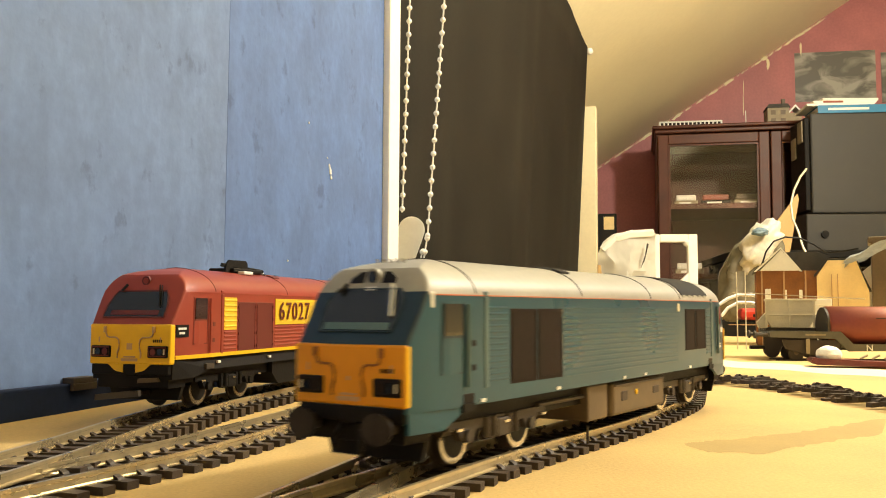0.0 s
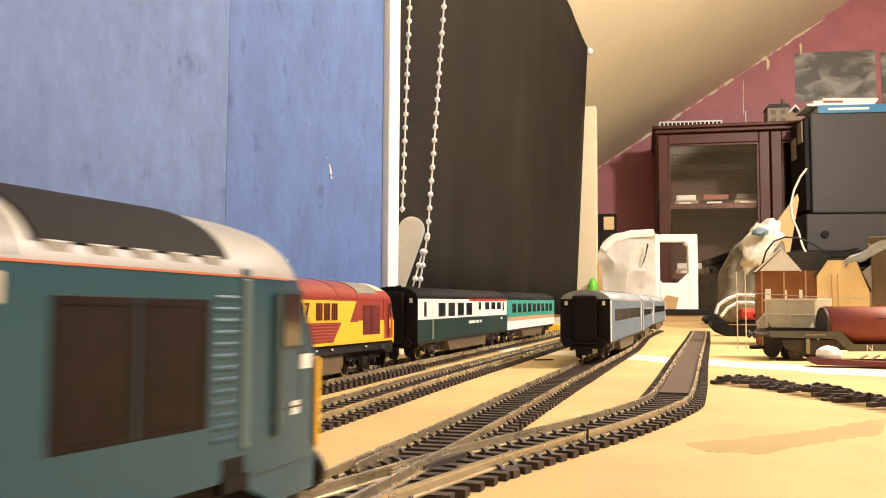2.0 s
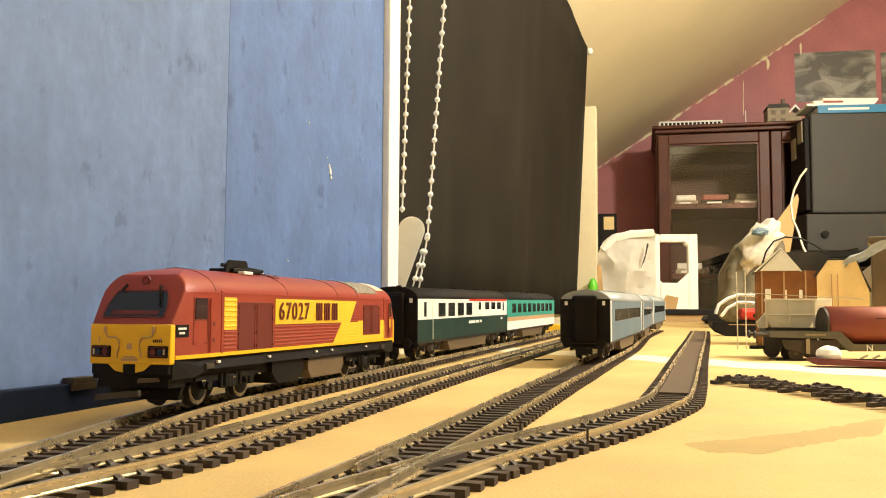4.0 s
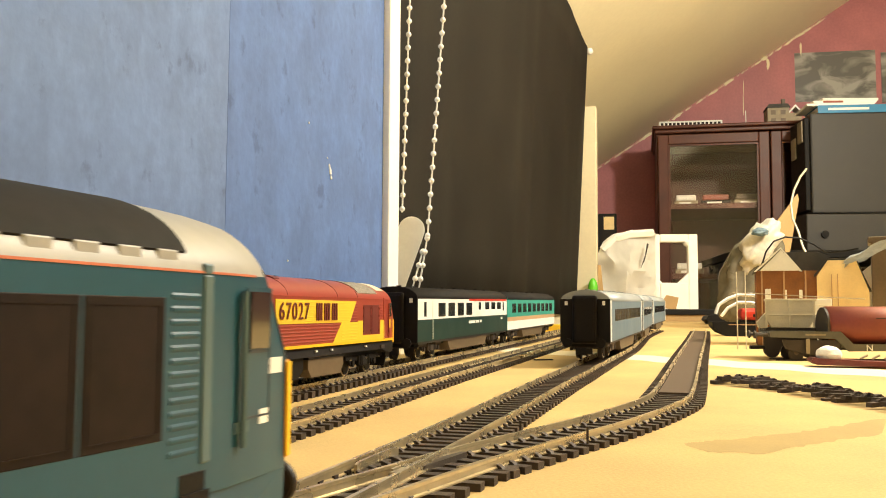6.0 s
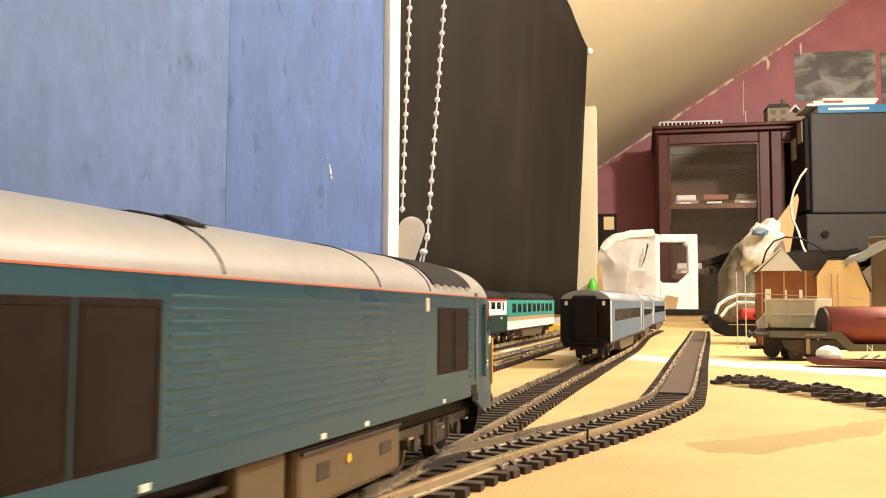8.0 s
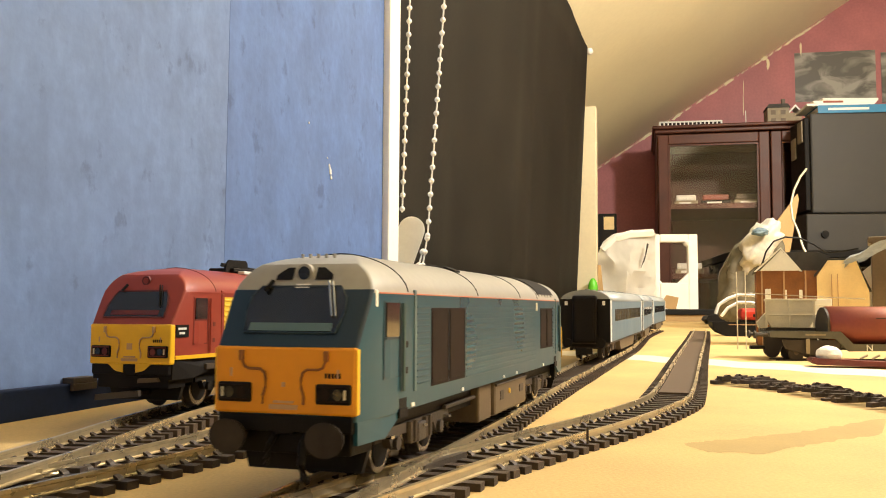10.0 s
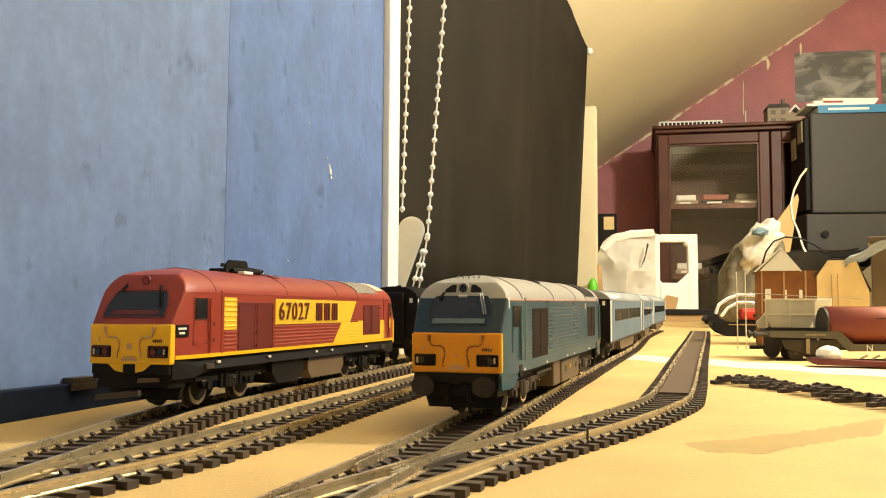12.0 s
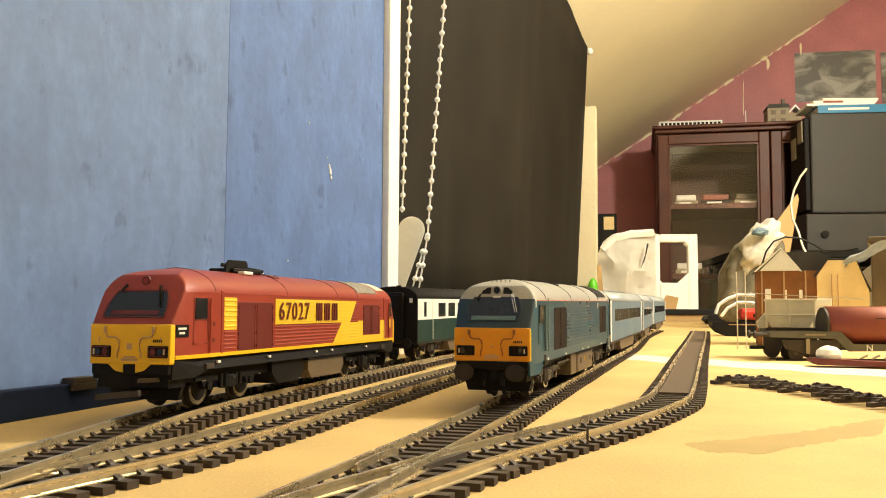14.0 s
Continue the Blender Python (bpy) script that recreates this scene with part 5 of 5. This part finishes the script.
def make_hopper():
    x0, y0 = 276, 764
    ob = thing("hopper_wagon", x0, y0, rise(764), -17, "grey ribbed open hopper wagon with pale worn paint", "hopper wagon")
    bm = bmesh.new()
    prism(bm, [(2, 49), (40, 49), (40, 33), (36, 26), (6, 26), (2, 33)], 0, 24)
    part("hopper", bm, M_HOPPER, ob, "grey ribbed hopper body")
    part("rim", boxes((0, 42, -1.5, 1, 48.4, 50.4), (0, 42, -1.2, 0.8, 36, 37.4), bevel=0.4), M_HOPPER, ob)
    for x in (1, 20, 39):
        part("stanchion", boxes((x, x + 1.8, -1.6, 0.4, 26, 50)), M_HOPPER, ob)
    part("chute", prism(bmesh.new(), [(-6, 30), (3, 40), (3, 26), (-2, 20)], 2, 22), M_HOPPER, ob)
    part("frame", boxes((-4, 46, 2, 22, 22, 26), bevel=0.6), M_FRAME, ob)
    for x in (6, 36):
        for y in (4, 20):
            part("wheel", rod(bmesh.new(), (x, y - 1, 6.5), (x, y + 1, 6.5), 6.5, 18), M_FRAME, ob)
    part("axle_guard", boxes((0, 42, 2.5, 4, 6, 22), (0, 42, 20, 21.5, 6, 22)), M_FRAME, ob)


make_hopper()


def make_sheds():
    y0 = 985
    ob = thing("engine_shed", 348, y0, rise(985), -18, "brick red card engine shed with slate gabled roofs", "model building")
    w = 415 - 348
    h = 93 - 11
    part("wall", boxes((0, w, 0, 70, 0, h)), M_BRICK, ob, "brick red card wall")
    pk = 374 - 348
    g = 393 - 348
    top = 118 - 11
    part("gable", prism(bmesh.new(), [(4, h), (g, h), (pk, top - 2)], -3.4, 1), M_WHITE, ob, "cream gable end")
    part("roof", prism(bmesh.new(), [(0, h - 1), (pk, top - 1.5), (pk, top + 1.5), (-3, h - 1)], -3, 72), M_SLATE, ob, "dark slate roof")
    part("roof", prism(bmesh.new(), [(g, h - 1), (g + 3, h - 1), (pk, top + 1.5), (pk, top - 1.5)], -3, 72), M_SLATE, ob, "dark slate roof")
    part("roof_edge", prism(bmesh.new(), [(0, h - 1), (pk, top - 1.5), (pk, top + 1.2), (-2.6, h - 1)], -3.6, -3), M_WHITE, ob, "white card roof edge")
    part("roof_edge", prism(bmesh.new(), [(g, h - 1), (g + 2.6, h - 1), (pk, top + 1.2), (pk, top - 1.5)], -3.6, -3), M_WHITE, ob, "white card roof edge")
    part("roof", prism(bmesh.new(), [(g, h), (w + 4, h), (w + 10, h + 16), (w - 2, top - 4), (g - 20, top - 4)], 8, 70), M_SLATE, ob, "dark slate roof")
    for x in (5, 28, 50):
        part("pilaster", boxes((x, x + 1.6, -2, 0, 0, h)), M_TAN, ob)
    for x, a, b in ((9, 48, 62), (28, 51, 61), (44, 52, 61)):
        part("window", boxes((x, x + (6 if x < 20 else 3.4), -1.6, 0.5, a, b), bevel=0.2), M_POLY, ob)
    part("gutter", boxes((-30, w + 66, -14, -12.6, 22, 23.2)), M_TAN, ob, "thin tan rail")
    ob = thing("goods_shed", 405, 960, rise(960), -20, "sandstone card goods shed with canted gable", "model building")
    w = 456 - 405
    h1, h2, h3 = 60, 82, 95
    part("wall", prism(bmesh.new(), [(0, 0), (w, 0), (w, h1), (w * 0.76, h3 - 2), (w * 0.22, h3 - 2), (0, h2 - 6)], 0, 60), M_CARDYEL, ob, "sandstone card wall")
    part("roof", prism(bmesh.new(), [(-2, h2 - 7), (w * 0.22, h3 - 1), (w * 0.76, h3 - 1), (w + 3, h1 - 1), (w + 1.5, h1 + 0.6), (w * 0.77, h3 + 0.6), (w * 0.21, h3 + 0.6), (-3, h2 - 5)], 2, 64), M_SLATE, ob, "dark slate roof")
    part("plinth", boxes((6, w + 10, -5, 0, 0, 9), bevel=0.5), M_FRAME, ob)
    for x in (14, 20):
        part("drainpipe", boxes((x, x + 0.9, -1.4, 0, 10, 78)), M_TAN, ob)
    ob = thing("card_gable", 482, 1040, rise(1040), -22, "pale card gable end leaning behind the sheds", "card model")
    part("card", prism(bmesh.new(), [(0, 0), (46, 0), (46, 70), (26, 98), (0, 76), (10, 66)], 0, 2), M_POLY, ob)
    ob = thing("water_tower", 484, 1000, rise(1000), -25, "grey brown card tower beside the goods shed", "model tower")
    part("shaft", boxes((0, 60, 0, 46, 0, 115), bevel=1.0), M_TANK, ob)
    part("cap", boxes((-3, 63, -3, 49, 115, 122), bevel=1.0), M_TANK, ob)
    ob = thing("plastic_sheet", 421, 930, rise(930), -22, "crinkled clear plastic sheet draped over the tower", "plastic sheet")
    bm = bmesh.new()
    rng = random.Random(4)
    rows = []
    for i in range(15):
        u = i / 14
        rows.append([bm.verts.new((u * 95 + rng.uniform(-2, 2), k * 10 - 20, 92 + u * 32 + 6 * math.sin(u * 3) + rng.uniform(-2.5, 2.5) - k * 1.5)) for k in range(6)])
    for r, q in zip(rows, rows[1:]):
        for k in range(5):
            bm.faces.new((r[k], r[k + 1], q[k + 1], q[k]))
    bmesh.ops.solidify(bm, geom=list(bm.faces), thickness=0.6)
    part("sheet", bm, M_SILVER, ob).visible_shadow = False
    part("support_rod", rods([((80, 0, 0), (80, 0, 118))], 1.5), M_TANK, ob)


make_sheds()


def make_fence():
    ob = thing("signal_gantry", 298, 900, rise(900), -4, "thin tan model gantry posts with a long rail", "model gantry")
    for x in (0, 8.5):
        part("post", rods([((x, 0, 0), (x, 0, 78))], 0.6), M_HOPPER, ob)
    part("rail", rods([((-4, 0, 57), (126, 0, 51))], 0.4), M_WAGON, ob)


make_fence()


def lump(seed, sx, sy, sz, rough=0.3):
    bm = bmesh.new()
    bmesh.ops.create_icosphere(bm, subdivisions=4, radius=1.0)
    off = Vector((seed * 3.1, seed * 1.7, seed))
    for v in bm.verts:
        k = 1 + rough * noise.noise(v.co * 2.1 + off) + 0.5 * rough * abs(noise.noise(v.co * 5.3 + off))
        v.co = Vector((v.co.x * sx * k, v.co.y * sy * k, v.co.z * sz * k))
    return bm


def make_bag():
    """A clear bag stuffed with paper that leans on a folded card, and the cables that hang there."""
    ob = thing("plastic_bag", 551, 1600, rise(1600), -8, "crumpled clear plastic bag stuffed with white paper", "plastic bag")
    a = lump(2, 34, 20, 66, 0.25)
    bmesh.ops.rotate(a, verts=a.verts, matrix=Matrix.Rotation(radians(24), 3, "Y"))
    bmesh.ops.translate(a, verts=a.verts, vec=(2, 0, 72))
    part("bag", a, M_BAG, ob, smooth=True)
    a = lump(5, 20, 12, 36, 0.42)
    bmesh.ops.rotate(a, verts=a.verts, matrix=Matrix.Rotation(radians(35), 3, "Y"))
    bmesh.ops.translate(a, verts=a.verts, vec=(14, -16, 112))
    part("paper_wad", a, M_PAPER, ob, "white paper wad", smooth=True)
    a = lump(9, 10, 6, 5, 0.3)
    bmesh.ops.translate(a, verts=a.verts, vec=(10, -34, 128))
    part("dark_scrap", a, M_PALEBLUE, ob)
    ob.matrix_basis = ob.matrix_basis @ Matrix.Scale(1.33, 4)
    ob = thing("folded_card", 633, 1670, rise(1670), -6, "tall folded brown card leaning behind the bag", "card")
    part("card", prism(bmesh.new(), [(-30, 0), (-4, 0), (30, 182), (28, 190), (-18, 128), (-22, 120)], 0, 4), M_CARD, ob)
    ob.matrix_basis = ob.matrix_basis @ Matrix.Scale(1.33, 4)
    ob = thing("white_cable", 0, 0, 0, 0, "flat white cable hanging in loops behind the sheds", "cable")
    part("lead", tube(bmesh.new(), CABLE_A, 1.5, 8), M_HOPPER, ob)
    part("lead", tube(bmesh.new(), CABLE_B, 2.2, 8), M_WHITEPL, ob)
    part("lead", tube(bmesh.new(), CABLE_C, 2.0, 8), M_WHITEPL, ob)
    ob = thing("black_cable", 0, 0, 0, 0, "thin black cable looping over the shed roofs", "cable")
    part("lead", tube(bmesh.new(), CABLE_D, 1.1, 8), M_BLACK, ob)


CABLE_A = [(521, 1260, 255), (511, 1260, 242), (501, 1258, 223), (493, 1250, 202), (491, 1240, 180), (491, 1220, 159), (488, 1200, 138), (488, 1180, 120), (477, 1160, 107), (474, 1140, 100)]
CABLE_B = [(339, 1105, 46), (343, 1105, 57), (355, 1105, 65), (369, 1105, 70), (384, 1105, 70), (398, 1105, 66)]
CABLE_C = [(343, 1095, 43), (351, 1095, 53), (364, 1095, 60), (380, 1095, 60), (394, 1095, 56)]
CABLE_D = [(403, 1120, 107), (409, 1120, 125), (419, 1120, 138), (436, 1125, 144), (456, 1130, 143), (474, 1130, 135), (485, 1120, 124), (500, 1110, 125), (517, 1100, 128)]
make_bag()


def make_small_stock():
    ob = thing("wagon_underframe", 378, 1235, rise(1235), -5, "black upturned wagon underframe lying on the board", "wagon underframe")
    part("hull", prism(bmesh.new(), [(-4, 20), (-2, 13), (6, 5), (20, 0), (92, 0), (100, 5), (100, 20)], 0, 30), M_BLACK, ob)
    ob = thing("plastic_tray", 563, 1900, rise(1900), -6, "low black plastic tray near the board's back edge", "plastic tray")
    part("tray", prism(bmesh.new(), [(0, 10), (10, 0), (120, 0), (130, 16), (60, 18), (30, 22), (4, 18)], 0, 60), M_BLACK, ob)
    ob = thing("red_wagon", 415, 1236, rise(1235) + 20, -5, "bright red plastic wagon body lying on the upturned underframe", "wagon body")
    part("body", boxes((0, 62, 0, 26, 1.5, 19), bevel=5), M_BRIGHTRED, ob)
    part("frame", boxes((-2, 62, 2, 24, 0, 3), bevel=0.8), M_BLACK, ob)
    part("slot", boxes((16, 34, -0.4, 1, 7, 11), bevel=0.3), M_BLACK, ob)
    ob = thing("white_carton", 361, 890, rise(890), -20, "plain white carton standing behind the wagons", "carton")
    part("box", boxes((0, 26, 0, 30, 0, 50), bevel=1), M_WHITE, ob)
    part("box_lid", boxes((-0.6, 26.6, -0.6, 30.6, 44, 51), bevel=0.6), M_WHITE, ob)
    ob = thing("white_wrapper", 443, 1400, rise(1400), 0, "small white paper wrapper on the board", "paper wrapper")
    w = lump(3, 14, 8, 7)
    bmesh.ops.translate(w, verts=w.verts, vec=(0, 0, 6))
    part("wrapper", w, M_POLY, ob)
    # an upturned maroon chassis near the board's right
    ob = thing("maroon_chassis", 269, 652, rise(652), -14, "upturned maroon wagon chassis with a white lump on it", "wagon chassis")
    part("chassis", prism(bmesh.new(), [(0, 4.5), (4, 2.0), (90, 0), (90, 4), (40, 5), (2, 7)], 0, 22), M_REDDOOR, ob)
    w = lump(7, 9, 7, 6, 0.1)
    bmesh.ops.translate(w, verts=w.verts, vec=(14, 10, 9.5))
    part("white_lump", w, M_POLY, ob)
    for k in range(5):
        part("link_bar", rods([((34 + k * 8, 2, 7), (39 + k * 8, 3, 9.5))], 0.9), M_WAGON, ob)
    ob = wall_frame(thing("brown_offcut", 0, 0, 0, 0, "brown card offcut lying over the navy skirting", "card offcut"))
    part("offcut", boxes((0.2, 6, -26, -11, 13, 15.4), (4.2, 6, -26, -11, 10, 13), bevel=0.3), M_FRAME, ob)
    ob = thing("metal_clip", 81, 716, rise(716), 20, "small dark flat metal clip on the board", "metal clip")
    part("clip", boxes((-8, 8, -2, 2, 0, 1.0), bevel=0.3), M_BLACK, ob)
    ob = thing("wire_end", 131, 262, 0, 75, "short bent wire end at the board's edge", "wire")
    part("wire", tube(bmesh.new(), [(-6, 0, 0.6), (-1, 0.6, 0.8), (2, 0, 3), (3, 0, 7)], 0.6), M_FRAME, ob)
    ob = thing("foam_block", 0, 0, 0, 0, "yellow foam block behind the jade coach", "foam block")
    ob.matrix_basis = pose(166 * MM, 1.330, rise(1330) * MM, 0, 0, -17)
    part("block", boxes((-18, 12, -10, 10, 0, 13), bevel=2), M_GOLD, ob)


make_small_stock()


def make_loose_track():
    """A loose sleeper web without its rails, bowed and curling off the board."""
    line = curve_through([(168, 524), (182, 498), (192, 468), (198, 435), (205, 400), (217, 365), (236, 330)])
    ob = thing("sleeper_web", 0, 0, 0, 0, "loose bowed web of dark plastic sleepers lying askew", "sleeper web")
    tang = np.gradient(line, axis=0)
    rng = random.Random(2)
    for i in range(0, len(line), 2):
        p = line[i]
        a = math.atan2(tang[i][1], tang[i][0]) - math.pi / 2 + rng.uniform(-0.12, 0.12)
        z = rise(p[1]) + 1.1 + 1.0 * (1 + math.sin(i * 0.45))
        s = new("sleeper", SLEEPER_MESH)
        s.matrix_basis = Matrix.Translation((p[0] * MM, p[1] * MM, z * MM)) @ Matrix.Rotation(a, 4, "Z") @ Matrix.Rotation(rng.uniform(-0.08, 0.08), 4, "Y")
        s.parent = ob
    for side in (-1, 1):
        pts = []
        for i, p in enumerate(line):
            t = tang[i] / np.linalg.norm(tang[i])
            pts.append((p[0] + t[1] * side * 8, p[1] - t[0] * side * 8, rise(p[1]) + 1.0 + 1.0 * (1 + math.sin(i * 0.45))))
        part("web", tube(bmesh.new(), pts, 0.8, 4), M_SLEEPER, ob)


make_loose_track()


def make_infill():
    """The dark strip laid between the branch rails."""
    line = [p for p in TRACK_4 if 438 < p[1] < 1380]
    bm = bmesh.new()
    rows = []
    for i, p in enumerate(line):
        q = line[min(i + 1, len(line) - 1)] - line[max(i - 1, 0)]
        n = Vector((q[1], -q[0])).normalized()
        rows.append([bm.verts.new((p[0] + n.x * e, p[1] + n.y * e, rise(p[1]) + z)) for e, z in ((-7.6, 2.05), (-7.6, 2.9), (7.6, 2.9), (7.6, 2.05))])
    for a, b in zip(rows, rows[1:]):
        for k in range(4):
            bm.faces.new((a[k], a[(k + 1) % 4], b[(k + 1) % 4], b[k]))
    bm.faces.new(rows[0][::-1])
    bm.faces.new(rows[-1])
    tagged(link("track_infill", bm, M_INFILL), "dark brown strip laid between the branch rails", "track infill")


make_infill()


def make_roof_clip():
    """The black clip that lies on the maroon locomotive's roof."""
    ob = thing("black_clip", 0, 0, 0, 0, "black plastic clip with white tips lying on the maroon roof", "plastic clip")
    ob.matrix_basis = LOCO_RED.matrix_basis @ pose(0.046, 0.0, 0.0521) @ Matrix.Scale(0.8, 4)
    part("base", boxes((-18, 14, -8, 7, 0, 2.2), bevel=0.6), M_BLACK, ob)
    bm = bmesh.new()
    prism(bm, [(19, 0), (17.5, 4.0), (14.5, 6.4), (-3, 6.8), (-5, 5.2), (-5, 2.2), (-2, 2.0), (10, 3.2), (13, 0)], 3.6, 4.8)
    rod(bm, (6, -5, 4.4), (-22, 5, 1.6), 1.1, 6)
    part("loop", bm, M_BLACK, ob)
    part("tip", boxes((-30, -18, -3, 2, 0, 1.6), (0, 10, 7, 11, -1.2, 0.6), bevel=0.4), M_WHITE, ob, "white tip")


make_roof_clip()


def make_track_pins():
    """Thin upright track pins and point-lever stubs beside the rails."""
    for x, y, h in ((46, 284, 7), (26, 298, 7), (-62, 283, 5)):
        ob = thing("track_pin", x, y, rise(y), 0, "thin dark track pin standing beside a rail", "track pin", "track pins")
        part("pin", rod(bmesh.new(), (0, 0, 0), (0, 0, h), 0.4, 6), M_FRAME, ob)
        part("pin_head", rod(bmesh.new(), (0, 0, h), (0, 0, h + 0.4), 0.55, 8), M_FRAME, ob)


make_track_pins()

# ---------------------------------------------------------------- movement
def ride(line, y, shift=0.0, turn=0.0):
    """The pose of a locomotive whose middle is at y on a line, carried on two bogies; shift and turn: its play on the rails."""
    s = np.concatenate([[0], np.cumsum(np.linalg.norm(np.diff(line, axis=0), axis=1))])
    m = float(np.interp(y, line[:, 1], s))
    at = lambda v: np.array([np.interp(v, s, line[:, 0]), np.interp(v, s, line[:, 1])])
    a, b = at(m - 72), at(m + 72)
    c, d = (a + b) / 2, a - b
    za, zb = rise(a[1]), rise(b[1])
    return pose((c[0] + shift) * MM, c[1] * MM, (TOP + (za + zb) / 2) * MM, 0, math.degrees(math.atan2(zb - za, 144)), math.degrees(math.atan2(d[1], d[0])) + turn)


# seconds, the place of the locomotive's middle along the depth of the board, its shift across and its turn
AWAY = [(0.0, 307.1, -0.9, -2.2), (0.2, 283.1, -0.9, -2.2), (0.5, 247.3, -1.4, -2.1), (0.8, 203.3, -0.3, -1.7), (1.0, 175.2, 0.5, -1.5), (1.2, 145.7, 1.7, -1.2), (1.5, 102.2, 3.4, -0.7), (1.8, 63.0, 1.5, -0.9), (2.0, 37.1, 0.2, -1.0), (2.2, 12.9, 0.4, -0.9), (2.4, -14.7, 0.6, -0.8), (2.8, -68.1, 1.0, -0.6), (3.2, -112.4, 1.4, -0.4), (3.6, -142.7, 1.8, -0.2), (4.0, -153.1, 2.2, -0.0), (4.3, -147.3, 2.5, 0.1)]
BACK = [(4.6, -110.0, 2.0, 0.2), (5.0, -50.0, 2.0, 0.2), (5.3, -16.0, 2.2, 0.2), (5.5, -2.6, 2.5, 0.3), (5.8, 13.8, 3.2, 0.6), (6.0, 24.4, 3.6, 0.8), (6.5, 53.0, 4.7, 1.3), (7.0, 87.2, 2.0, 0.0), (7.5, 121.9, 0.2, -0.8), (8.0, 158.6, -1.1, -1.3), (8.2, 173.1, -1.6, -1.5), (9.0, 231.2, -2.2, -1.3), (9.8, 288.7, -2.7, -1.1), (10.3, 324.2, -3.3, -1.6), (10.5, 338.6, -3.4, -1.6), (10.8, 358.2, -3.0, -1.4), (11.0, 370.6, -2.4, -1.7), (11.5, 401.5, -1.8, -1.9), (12.0, 430.4, -1.4, -1.6), (12.5, 454.5, -1.7, -1.5), (13.0, 468.5, -2.3, -1.8), (13.5, 483.5, -2.8, -1.8), (14.0, 491.5, -3.0, -1.7)]


def glide(rows, t):
    return [float(np.interp(t, [r[0] for r in rows], [r[c] for r in rows])) for c in (1, 2, 3)]


def motions():
    rows = []
    for k in range(0, 71):
        t = k * 0.2
        rows.append((t, ride(TRACK_4 if t < 4.3 else TRACK_3, *glide(AWAY + BACK, t))))
    walk(LOCO_TEAL, rows)


motions()
